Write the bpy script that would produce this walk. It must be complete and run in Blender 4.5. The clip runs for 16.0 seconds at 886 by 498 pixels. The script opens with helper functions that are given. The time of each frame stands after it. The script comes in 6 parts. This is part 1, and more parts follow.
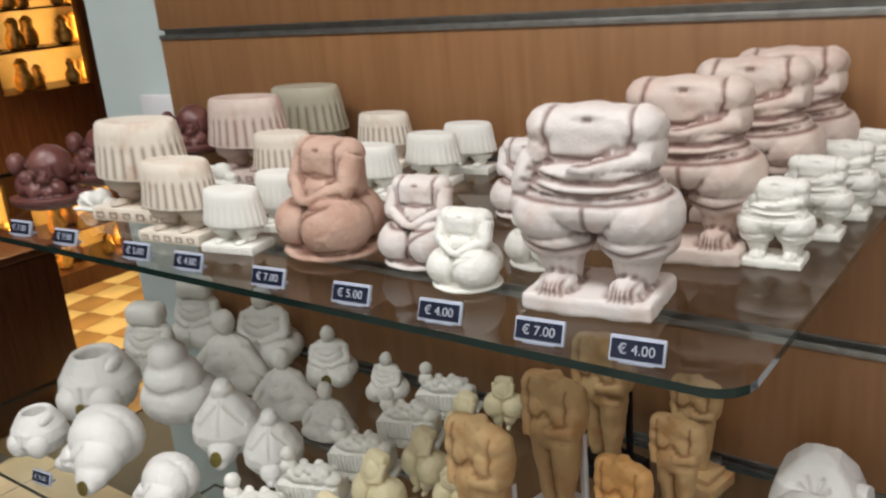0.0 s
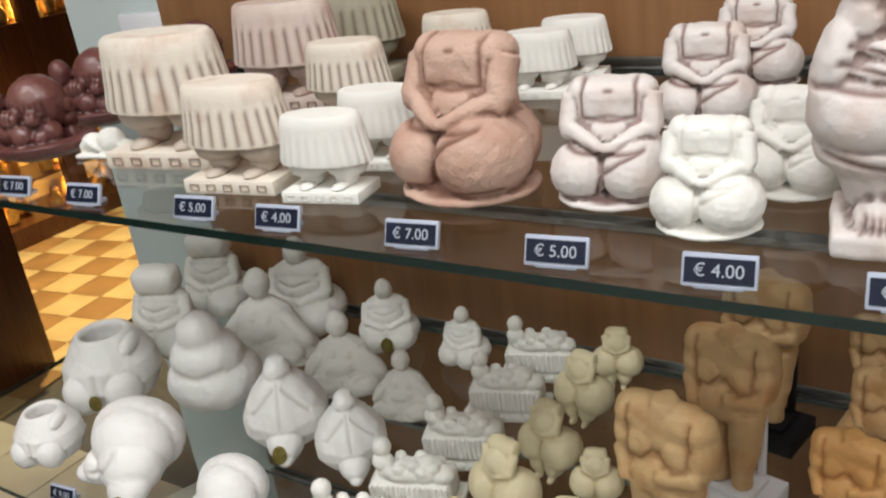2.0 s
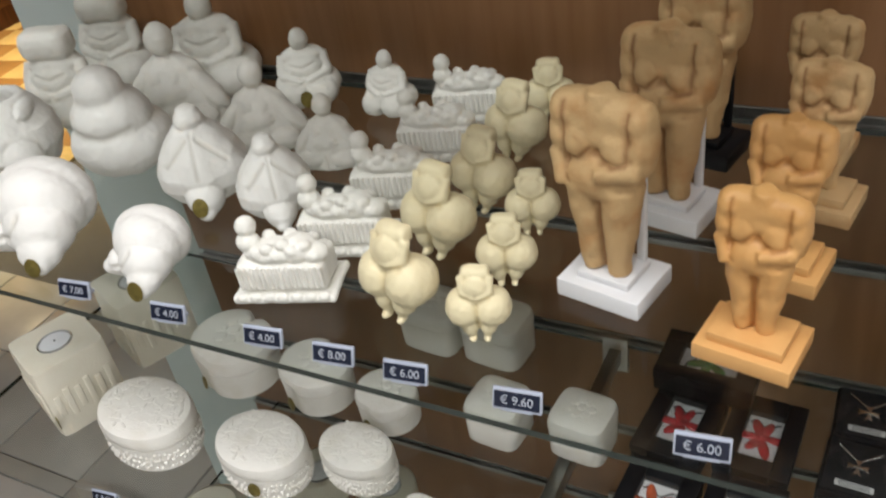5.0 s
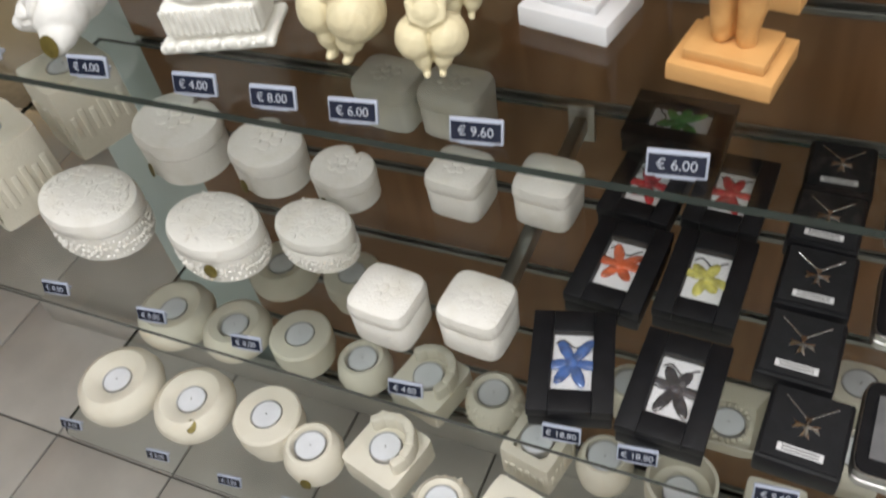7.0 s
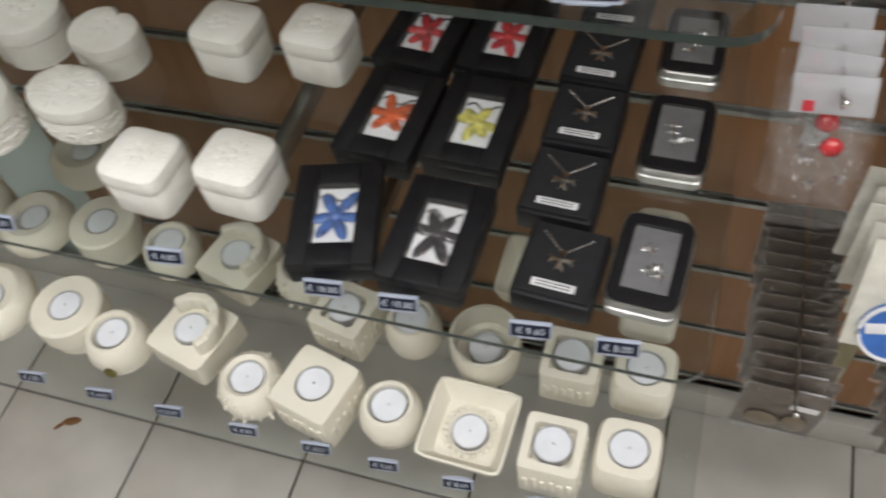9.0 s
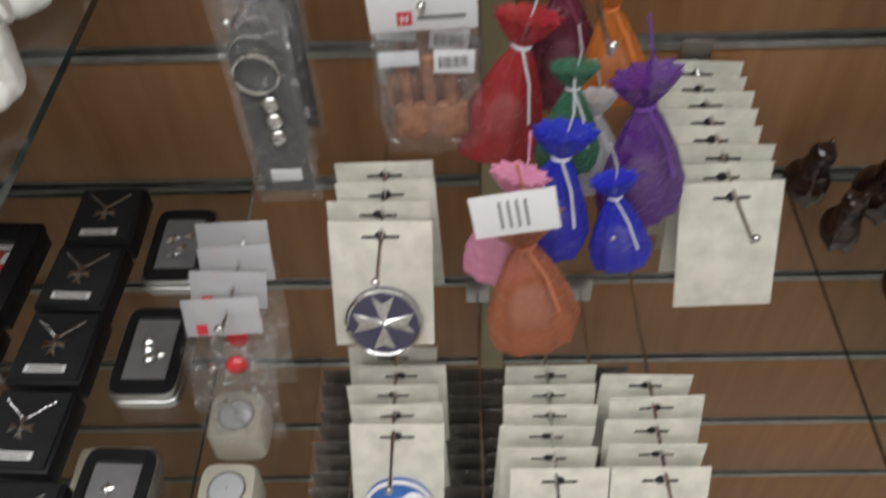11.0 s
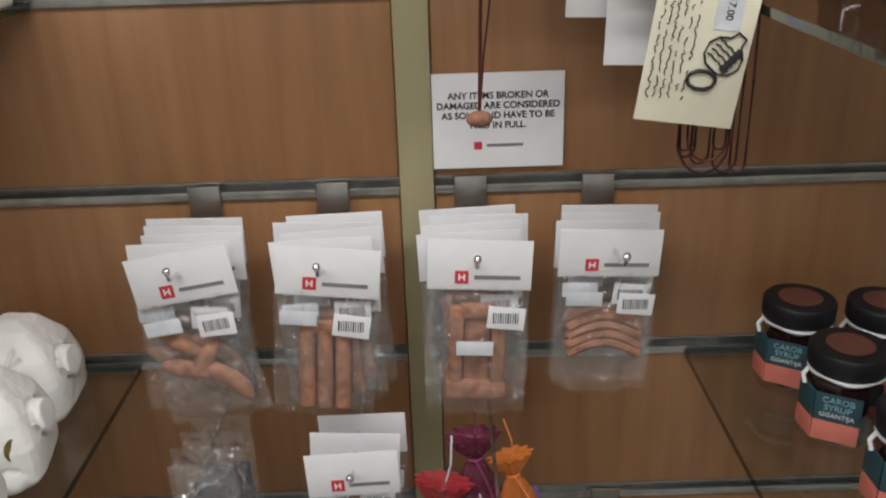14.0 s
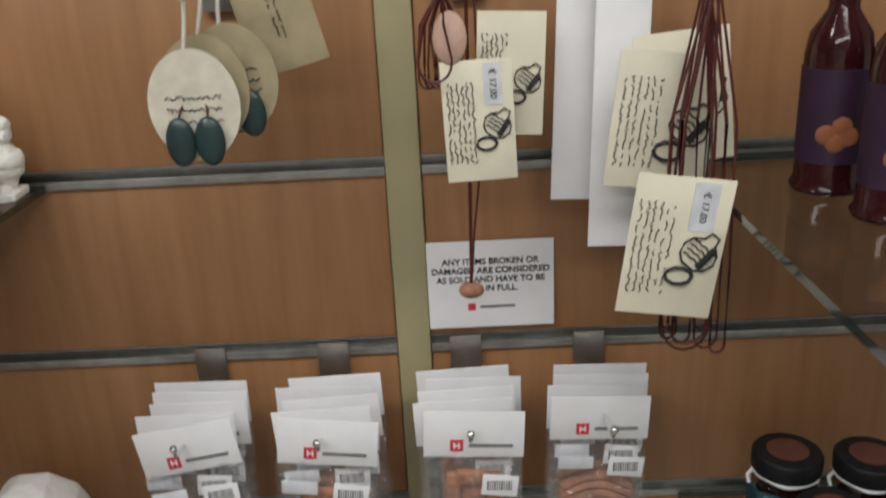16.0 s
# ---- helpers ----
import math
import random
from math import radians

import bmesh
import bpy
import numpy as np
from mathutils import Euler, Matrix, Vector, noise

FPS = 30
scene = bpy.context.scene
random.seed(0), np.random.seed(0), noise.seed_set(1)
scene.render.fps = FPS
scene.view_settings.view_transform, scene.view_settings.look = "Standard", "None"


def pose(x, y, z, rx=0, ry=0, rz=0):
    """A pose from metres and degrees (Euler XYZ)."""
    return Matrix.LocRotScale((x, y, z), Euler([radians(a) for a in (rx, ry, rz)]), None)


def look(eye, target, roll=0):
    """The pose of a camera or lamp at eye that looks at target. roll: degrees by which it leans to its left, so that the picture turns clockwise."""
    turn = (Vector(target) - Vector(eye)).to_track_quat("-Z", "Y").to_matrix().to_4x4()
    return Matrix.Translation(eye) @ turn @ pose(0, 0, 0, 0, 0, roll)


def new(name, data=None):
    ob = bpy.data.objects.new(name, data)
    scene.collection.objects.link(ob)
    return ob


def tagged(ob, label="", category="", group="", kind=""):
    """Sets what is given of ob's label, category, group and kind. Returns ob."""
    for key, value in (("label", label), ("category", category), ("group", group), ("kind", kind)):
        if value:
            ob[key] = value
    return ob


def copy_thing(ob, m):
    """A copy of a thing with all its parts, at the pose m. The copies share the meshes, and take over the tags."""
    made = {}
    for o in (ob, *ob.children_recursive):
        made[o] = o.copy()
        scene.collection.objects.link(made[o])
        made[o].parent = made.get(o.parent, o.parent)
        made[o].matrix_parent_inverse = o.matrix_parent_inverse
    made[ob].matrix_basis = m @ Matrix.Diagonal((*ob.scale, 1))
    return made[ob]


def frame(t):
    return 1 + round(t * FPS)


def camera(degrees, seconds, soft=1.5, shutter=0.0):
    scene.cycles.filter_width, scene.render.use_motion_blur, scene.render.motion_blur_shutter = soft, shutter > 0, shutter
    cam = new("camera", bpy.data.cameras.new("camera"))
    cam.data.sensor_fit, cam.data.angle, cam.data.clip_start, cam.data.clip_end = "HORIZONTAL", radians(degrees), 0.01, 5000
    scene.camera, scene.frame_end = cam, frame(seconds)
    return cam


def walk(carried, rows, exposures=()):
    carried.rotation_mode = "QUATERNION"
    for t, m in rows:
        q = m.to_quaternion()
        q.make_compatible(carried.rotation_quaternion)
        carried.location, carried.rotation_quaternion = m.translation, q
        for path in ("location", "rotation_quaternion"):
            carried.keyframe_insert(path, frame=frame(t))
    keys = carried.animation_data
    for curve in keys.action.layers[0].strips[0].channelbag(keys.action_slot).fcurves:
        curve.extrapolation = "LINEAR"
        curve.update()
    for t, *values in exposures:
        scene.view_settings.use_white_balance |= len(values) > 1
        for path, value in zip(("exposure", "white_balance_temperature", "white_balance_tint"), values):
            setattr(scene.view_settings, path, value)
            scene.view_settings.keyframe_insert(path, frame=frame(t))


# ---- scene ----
cam = camera(53.8, 16.0, 2.1, 0.5)
PATH = [
    (0, (1.083, -0.787, 1.65), (-0.082, 0.718, 1.037), -5.0),
    (0.5, (1.026, -0.737, 1.631), (-0.081, 0.776, 0.936), -5.9),
    (1, (0.933, -0.722, 1.624), (-0.137, 0.803, 0.897), -7.1),
    (1.5, (0.883, -0.724, 1.619), (-0.184, 0.795, 0.875), -8.3),
    (2, (0.863, -0.723, 1.611), (-0.186, 0.792, 0.834), -7.7),
    (2.5, (0.848, -0.721, 1.597), (-0.176, 0.776, 0.754), -7.2),
    (3, (0.845, -0.729, 1.588), (-0.174, 0.741, 0.692), -7.8),
    (3.5, (0.844, -0.73, 1.579), (-0.151, 0.721, 0.629), -8.7),
    (4, (0.851, -0.73, 1.565), (-0.096, 0.702, 0.539), -9.0),
    (6.3, (0.855, -0.715, 1.488), (0.105, 0.542, 0.125), -10.9),
    (6.5, (0.853, -0.716, 1.483), (0.119, 0.506, 0.079), -11.2),
    (7, (0.851, -0.723, 1.458), (0.14, 0.434, -0.01), -11.8),
    (7.5, (0.856, -0.725, 1.444), (0.177, 0.374, -0.083), -12.2),
    (8, (0.895, -0.738, 1.412), (0.227, 0.36, -0.12), -11.9),
    (8.5, (0.924, -0.727, 1.4), (0.327, 0.343, -0.181), -11.1),
    (9, (0.962, -0.696, 1.392), (0.48, 0.362, -0.235), -9.9),
    (9.5, (1.02, -0.638, 1.387), (0.686, 0.414, -0.281), -7.8),
    (10, (1.089, -0.586, 1.385), (0.894, 0.511, -0.276), -6.1),
    (10.2, (1.118, -0.578, 1.384), (0.966, 0.545, -0.264), -5.5),
    (12.3, (1.256, -0.628, 1.480), (1.25, 1.040, 0.372), -1.6),
    (12.5, (1.257, -0.632, 1.480), (1.248, 1.067, 0.424), -1.5),
    (13, (1.249, -0.641, 1.481), (1.257, 1.141, 0.573), -1.4),
    (13.5, (1.250, -0.647, 1.492), (1.260, 1.180, 0.676), -1.6),
    (14, (1.251, -0.649, 1.514), (1.250, 1.189, 0.728), -1.8),
    (14.5, (1.250, -0.649, 1.530), (1.254, 1.194, 0.750), -1.9),
    (15, (1.251, -0.647, 1.547), (1.259, 1.198, 0.775), -2.0),
    (15.5, (1.256, -0.644, 1.578), (1.254, 1.210, 0.838), -2.3),
    (16, (1.268, -0.640, 1.611), (1.242, 1.234, 0.912), -2.9),
]
walk(cam, [(t, look(eye, at, lean)) for t, eye, at, lean in PATH],
     [(0.0, 0.02), (4.0, 0.24), (8.0, 0.37), (10.2, 0.30), (12.5, 0.08), (14.5, 0.10), (16.0, -0.02)])

# ---- world and light ----
world = bpy.data.worlds.new("world")
scene.world = world
world.use_nodes = True
world.node_tree.nodes["Background"].inputs[0].default_value = (0.9, 0.95, 1.0, 1)
world.node_tree.nodes["Background"].inputs[1].default_value = 0.05


def area_lamp(name, loc, sx, sy, watts, color, target=None):
    d = bpy.data.lights.new(name, "AREA")
    d.shape, d.size, d.size_y, d.energy, d.color = "RECTANGLE", sx, sy, watts, color
    ob = new(name, d)
    ob.matrix_world = look(loc, target) if target else Matrix.Translation(loc)
    return ob


SHOP = (0.98, 0.985, 1.0)
area_lamp("shop_lamp", (0.5, -0.95, 2.70), 1.5, 0.3, 17.5, SHOP)
area_lamp("shop_lamp", (2.1, -0.95, 2.70), 1.5, 0.3, 13, SHOP)
area_lamp("shop_lamp", (0.9, -2.2, 2.70), 2.4, 0.3, 16, SHOP)
for at in ((-2.7, 1.5, 2.72),):
    sp = bpy.data.lights.new("spot_lamp", "SPOT")
    sp.energy, sp.color, sp.spot_size, sp.spot_blend, sp.shadow_soft_size = 400, (1.0, 0.78, 0.44), radians(70), 0.6, 0.05
    new("spot_lamp", sp).matrix_world = look(at, (-2.7, 1.4, 0))

# ---- materials ----
def mat(name, color, rough=0.5, vary=0.12, scale=20.0, bump=0.0, metal=0.0, fine=220.0, coat=0.0, second=None):
    m = bpy.data.materials.new(name)
    m.use_nodes = True
    nt = m.node_tree
    p = nt.nodes["Principled BSDF"]
    p.inputs["Roughness"].default_value, p.inputs["Metallic"].default_value = rough, metal
    p.inputs["Coat Weight"].default_value = coat
    geo = nt.nodes.new("ShaderNodeNewGeometry")
    n1 = nt.nodes.new("ShaderNodeTexNoise")
    n1.inputs["Scale"].default_value, n1.inputs["Detail"].default_value = scale, 5
    n2 = nt.nodes.new("ShaderNodeTexNoise")
    n2.inputs["Scale"].default_value, n2.inputs["Detail"].default_value = fine, 3
    nt.links.new(geo.outputs["Position"], n1.inputs["Vector"])
    nt.links.new(geo.outputs["Position"], n2.inputs["Vector"])
    mix = nt.nodes.new("ShaderNodeMix")
    mix.data_type = "RGBA"
    ramp = nt.nodes.new("ShaderNodeMapRange")
    ramp.inputs["From Min"].default_value, ramp.inputs["From Max"].default_value = 0.36, 0.66
    nt.links.new(n1.outputs["Fac"], ramp.inputs["Value"])
    nt.links.new(ramp.outputs["Result"], mix.inputs["Factor"])
    other = second or [c * (1 - 2 * vary) for c in color]
    mix.inputs["A"].default_value, mix.inputs["B"].default_value = (*color, 1), (*other, 1)
    nt.links.new(mix.outputs["Result"], p.inputs["Base Color"])
    if bump:
        b = nt.nodes.new("ShaderNodeBump")
        b.inputs["Strength"].default_value, b.inputs["Distance"].default_value = bump, 0.001
        nt.links.new(n2.outputs["Fac"], b.inputs["Height"])
        nt.links.new(b.outputs["Normal"], p.inputs["Normal"])
    return m


def ceramic(name, color, wash_shade, stain, rough=0.6, bump=0.35, stain_at=0.5):
    """Plaster, clay, resin or stone with darker grooves: glaze on clay, painted shade on plaster."""
    m = mat(name, color, rough, 0.05, 35.0, bump, second=stain, fine=500.0)
    nt = m.node_tree
    p = nt.nodes["Principled BSDF"]
    src = p.inputs["Base Color"].links[0].from_socket
    for n in nt.nodes:
        if n.bl_idname == "ShaderNodeMapRange":
            n.inputs["From Min"].default_value, n.inputs["From Max"].default_value = stain_at, stain_at + 0.28
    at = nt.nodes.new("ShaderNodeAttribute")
    at.attribute_name = "wash_shade"
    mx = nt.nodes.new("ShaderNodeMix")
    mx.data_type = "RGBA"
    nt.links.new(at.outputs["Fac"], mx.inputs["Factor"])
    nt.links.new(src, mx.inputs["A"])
    mx.inputs["B"].default_value = (*wash_shade, 1)
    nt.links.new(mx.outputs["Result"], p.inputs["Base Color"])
    p.inputs["Subsurface Weight"].default_value = 0.0
    return m


def wood(name, a, b, rough=0.4, along="X", scale=1.0):
    m = mat(name, a, rough, 0.1, 3.0, 0.05, second=b)
    nt = m.node_tree
    geo = next(n for n in nt.nodes if n.bl_idname == "ShaderNodeNewGeometry")
    n1 = next(n for n in nt.nodes if n.bl_idname == "ShaderNodeTexNoise")
    mp = nt.nodes.new("ShaderNodeMapping")
    mp.inputs["Scale"].default_value = {"X": (1.0, 14, 14), "Z": (16, 16, 1.2), "Y": (14, 1, 14)}[along]
    nt.links.new(geo.outputs["Position"], mp.inputs["Vector"])
    nt.links.new(mp.outputs["Vector"], n1.inputs["Vector"])
    n1.inputs["Scale"].default_value, n1.inputs["Detail"].default_value = 4.0 * scale, 8
    return m


def sheet_glass(name, tint):
    """Plate glass: tinted see-through with mirror gloss at glancing angles."""
    m = bpy.data.materials.new(name)
    m.use_nodes = True
    nt = m.node_tree
    nt.nodes.remove(nt.nodes["Principled BSDF"])
    clear = nt.nodes.new("ShaderNodeBsdfTransparent")
    clear.inputs["Color"].default_value = (*tint, 1)
    gloss = nt.nodes.new("ShaderNodeBsdfGlossy")
    gloss.inputs["Roughness"].default_value = 0.03
    fres = nt.nodes.new("ShaderNodeFresnel")
    fres.inputs["IOR"].default_value = 1.5
    mix = nt.nodes.new("ShaderNodeMixShader")
    nt.links.new(fres.outputs["Fac"], mix.inputs[0])
    nt.links.new(clear.outputs[0], mix.inputs[1])
    nt.links.new(gloss.outputs[0], mix.inputs[2])
    nt.links.new(mix.outputs[0], nt.nodes["Material Output"].inputs["Surface"])
    return m


def film(name, color, clear=0.75, rough=0.12, crinkle=0.025):
    """Thin crinkled plastic film or gauze: a faint veil under bright glancing gloss."""
    m = bpy.data.materials.new(name)
    m.use_nodes = True
    nt = m.node_tree
    p = nt.nodes["Principled BSDF"]
    p.inputs["Base Color"].default_value, p.inputs["Roughness"].default_value = (*color, 1), 0.6
    geo = nt.nodes.new("ShaderNodeNewGeometry")
    crease = nt.nodes.new("ShaderNodeTexNoise")
    crease.inputs["Scale"].default_value, crease.inputs["Detail"].default_value = 60, 2
    b = nt.nodes.new("ShaderNodeBump")
    b.inputs["Strength"].default_value, b.inputs["Distance"].default_value = 1.0, crinkle
    nt.links.new(geo.outputs["Position"], crease.inputs["Vector"])
    nt.links.new(crease.outputs["Fac"], b.inputs["Height"])
    clear_n = nt.nodes.new("ShaderNodeBsdfTransparent")
    gloss = nt.nodes.new("ShaderNodeBsdfGlossy")
    gloss.inputs["Roughness"].default_value = rough
    nt.links.new(b.outputs["Normal"], gloss.inputs["Normal"])
    rim = nt.nodes.new("ShaderNodeLayerWeight")
    rim.inputs["Blend"].default_value = 0.5
    nt.links.new(b.outputs["Normal"], rim.inputs["Normal"])
    power = nt.nodes.new("ShaderNodeMath")
    power.operation, power.inputs[1].default_value = "POWER", 4.0
    nt.links.new(rim.outputs["Facing"], power.inputs[0])
    scale_n = nt.nodes.new("ShaderNodeMath")
    scale_n.operation, scale_n.inputs[1].default_value, scale_n.inputs[2].default_value = "MULTIPLY_ADD", 0.35, 0.05
    nt.links.new(power.outputs[0], scale_n.inputs[0])
    shine, veil = nt.nodes.new("ShaderNodeMixShader"), nt.nodes.new("ShaderNodeMixShader")
    nt.links.new(scale_n.outputs[0], shine.inputs[0])
    nt.links.new(clear_n.outputs[0], shine.inputs[1])
    nt.links.new(gloss.outputs[0], shine.inputs[2])
    veil.inputs[0].default_value = 1 - clear
    nt.links.new(shine.outputs[0], veil.inputs[1])
    nt.links.new(p.outputs[0], veil.inputs[2])
    nt.links.new(veil.outputs[0], nt.nodes["Material Output"].inputs["Surface"])
    return m


def glow(name, color, strength):
    m = bpy.data.materials.new(name)
    m.use_nodes = True
    p = m.node_tree.nodes["Principled BSDF"]
    p.inputs["Emission Color"].default_value, p.inputs["Emission Strength"].default_value = (*color, 1), strength
    return m


M_WOOD = wood("beech_laminate", (0.305, 0.152, 0.066), (0.245, 0.117, 0.048), 0.42, "Z")
M_ALU = mat("brushed_aluminium", (0.42, 0.42, 0.40), 0.38, 0.12, 60, 0.1, 0.9)
M_STEEL = mat("zinc_steel", (0.5, 0.5, 0.49), 0.3, 0.1, 50, 0.05, 1.0)
M_CHROME = mat("chrome", (0.8, 0.8, 0.8), 0.1, 0.04, 50, 0.0, 1.0)
M_SILVER = mat("silver", (0.85, 0.85, 0.85), 0.18, 0.15, 300, 0.2, 1.0)
M_POST = mat("olive_paint", (0.34, 0.30, 0.17), 0.5, 0.08, 8, 0.1)
M_PALE = mat("pale_green_paint", (0.56, 0.64, 0.63), 0.7, 0.04, 4, 0.15)
M_WHITE = mat("white_paint", (0.78, 0.77, 0.73), 0.8, 0.03, 3, 0.1)
M_TILE = mat("grey_floor_tile", (0.55, 0.53, 0.49), 0.32, 0.07, 9, 0.05)
M_GROUT = mat("dark_grout", (0.13, 0.12, 0.11), 0.9, 0.1, 40, 0.3)
M_YELLOW = mat("ochre_tile", (0.78, 0.58, 0.27), 0.35, 0.08, 6, 0.05)
M_BROWN = mat("brown_tile", (0.46, 0.26, 0.10), 0.35, 0.1, 6, 0.05)
M_DARKWOOD = wood("dark_wood", (0.10, 0.035, 0.014), (0.06, 0.02, 0.008), 0.35, "Z")
M_GLASS = sheet_glass("clear_glass", (0.875, 0.90, 0.885))
M_GLASS_UNDER = bpy.data.materials.new("clear_glass_underside")
M_GLASS_UNDER.use_nodes = True
under = M_GLASS_UNDER.node_tree.nodes.new("ShaderNodeBsdfTransparent")
under.inputs["Color"].default_value = (0.97, 0.98, 0.975, 1)
M_GLASS_UNDER.node_tree.links.new(under.outputs[0], M_GLASS_UNDER.node_tree.nodes["Material Output"].inputs["Surface"])
M_EDGE = mat("green_glass_edge", (0.010, 0.026, 0.021), 0.12, 0.2, 30, 0.0, coat=0.6)
M_PLASTIC = mat("pale_blue_plastic", (0.42, 0.46, 0.56), 0.4, 0.04, 40)
M_NAVY = mat("navy_display", (0.012, 0.016, 0.035), 0.25, 0.1, 40)
M_DIGIT = mat("pale_digits", (0.40, 0.43, 0.50), 0.5, 0.02, 40)
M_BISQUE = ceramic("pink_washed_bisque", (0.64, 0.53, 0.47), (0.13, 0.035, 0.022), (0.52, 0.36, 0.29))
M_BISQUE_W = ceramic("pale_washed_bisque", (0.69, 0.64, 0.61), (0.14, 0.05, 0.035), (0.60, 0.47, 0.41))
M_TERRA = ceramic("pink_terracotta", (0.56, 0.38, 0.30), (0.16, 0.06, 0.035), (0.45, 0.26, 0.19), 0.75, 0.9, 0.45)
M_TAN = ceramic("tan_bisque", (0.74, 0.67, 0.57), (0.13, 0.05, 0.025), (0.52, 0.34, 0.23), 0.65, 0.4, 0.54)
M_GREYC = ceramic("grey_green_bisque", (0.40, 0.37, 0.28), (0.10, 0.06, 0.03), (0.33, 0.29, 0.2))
# white plasters: second colour is crease shade put into the paint, near the base
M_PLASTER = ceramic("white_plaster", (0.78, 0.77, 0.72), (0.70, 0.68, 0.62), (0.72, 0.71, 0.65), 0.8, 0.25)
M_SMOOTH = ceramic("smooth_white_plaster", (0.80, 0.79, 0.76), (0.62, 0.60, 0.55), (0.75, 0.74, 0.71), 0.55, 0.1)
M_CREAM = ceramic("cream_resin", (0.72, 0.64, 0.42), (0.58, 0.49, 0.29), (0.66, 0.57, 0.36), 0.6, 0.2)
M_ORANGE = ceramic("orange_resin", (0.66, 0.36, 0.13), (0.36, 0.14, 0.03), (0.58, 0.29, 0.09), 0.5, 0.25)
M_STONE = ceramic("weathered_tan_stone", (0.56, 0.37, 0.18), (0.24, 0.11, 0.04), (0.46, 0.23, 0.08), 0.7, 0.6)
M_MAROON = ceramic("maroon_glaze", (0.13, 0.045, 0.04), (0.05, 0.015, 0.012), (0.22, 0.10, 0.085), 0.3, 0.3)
M_PLINTH = mat("white_gloss_acrylic", (0.76, 0.76, 0.78), 0.25, 0.02, 20)
M_BLACK = mat("black_card", (0.009, 0.009, 0.011), 0.5, 0.2, 60, 0.2)
M_BLACK.node_tree.nodes["Principled BSDF"].inputs["Specular IOR Level"].default_value = 0.3
M_VELVET = mat("black_foam", (0.008, 0.008, 0.01), 0.9, 0.2, 100, 0.5)
M_GOLD = mat("olive_gold_foil", (0.24, 0.19, 0.05), 0.38, 0.2, 150, 0.3, 0.5)
M_PAPER = mat("white_card", (0.74, 0.74, 0.75), 0.6, 0.04, 25, 0.1)
M_CREAMCARD = mat("cream_card", (0.72, 0.68, 0.53), 0.7, 0.06, 25, 0.2)
M_INK = mat("black_ink", (0.02, 0.018, 0.02), 0.7, 0.1, 60)
M_RED = mat("red_print", (0.55, 0.03, 0.05), 0.5, 0.05, 60)
M_WAX = mat("white_wax", (0.80, 0.82, 0.86), 0.4, 0.04, 40, 0.1)
M_TINCUP = mat("tealight_cup", (0.55, 0.55, 0.55), 0.4, 0.05, 60, 0.1, 0.3)


# ---- mesh helpers ----
def box(bm, c, s, bevel=0.0, rot=None, seg=2):
    r = bmesh.ops.create_cube(bm, size=1)
    vs = r["verts"]
    bmesh.ops.scale(bm, vec=s, verts=vs)
    if bevel:
        es = list({e for v in vs for e in v.link_edges})
        out = bmesh.ops.bevel(bm, geom=es, offset=bevel, segments=seg, affect="EDGES", profile=0.5)
        vs = list({v for f in out["faces"] for v in f.verts} | {v for v in vs if v.is_valid})
    if rot:
        bmesh.ops.rotate(bm, cent=(0, 0, 0), matrix=Euler([radians(a) for a in rot]).to_matrix(), verts=vs)
    bmesh.ops.translate(bm, vec=c, verts=vs)
    return vs


def ball(bm, c, r, rot=None, sub=3):
    vs = bmesh.ops.create_icosphere(bm, subdivisions=sub, radius=1)["verts"]
    bmesh.ops.scale(bm, vec=r if hasattr(r, "__len__") else (r, r, r), verts=vs)
    if rot:
        bmesh.ops.rotate(bm, cent=(0, 0, 0), matrix=Euler([radians(a) for a in rot]).to_matrix(), verts=vs)
    bmesh.ops.translate(bm, vec=c, verts=vs)
    return vs


def rod(bm, a, b, r1, r2=None, seg=12):
    a, b = Vector(a), Vector(b)
    vs = bmesh.ops.create_cone(bm, cap_ends=True, segments=seg, radius1=r1, radius2=r1 if r2 is None else r2, depth=(b - a).length)["verts"]
    m = Matrix.Translation((a + b) / 2) @ (b - a).to_track_quat("Z", "Y").to_matrix().to_4x4()
    bmesh.ops.transform(bm, matrix=m, verts=vs)
    return vs


def lathe(bm, profile, seg=32, shape=None, c=(0, 0, 0)):
    """Turns (radius, z) pairs round z; shape(angle, radius, z) may change the radius into (x, y)."""
    rings = []
    for r, z in profile:
        ring = []
        for i in range(seg):
            a = 2 * math.pi * i / seg
            x, y = shape(a, r, z) if shape else (r * math.cos(a), r * math.sin(a))
            ring.append(bm.verts.new((c[0] + x, c[1] + y, c[2] + z)))
        rings.append(ring)
    for q, w in zip(rings, rings[1:]):
        for i in range(seg):
            j = (i + 1) % seg
            bm.faces.new((q[i], q[j], w[j], w[i]))
    bm.faces.new(rings[0][::-1])
    bm.faces.new(rings[-1])


def tube(bm, pts, r, seg=6):
    rings = []
    pts = [Vector(p) for p in pts]
    for i, p in enumerate(pts):
        d = (pts[min(i + 1, len(pts) - 1)] - pts[max(i - 1, 0)]).normalized()
        q = d.to_track_quat("Z", "Y")
        rings.append([bm.verts.new(p + q @ Vector((r * math.cos(2 * math.pi * k / seg), r * math.sin(2 * math.pi * k / seg), 0))) for k in range(seg)])
    for a, b in zip(rings, rings[1:]):
        for k in range(seg):
            bm.faces.new((a[k], a[(k + 1) % seg], b[(k + 1) % seg], b[k]))
    bm.faces.new(rings[0][::-1])
    bm.faces.new(rings[-1])


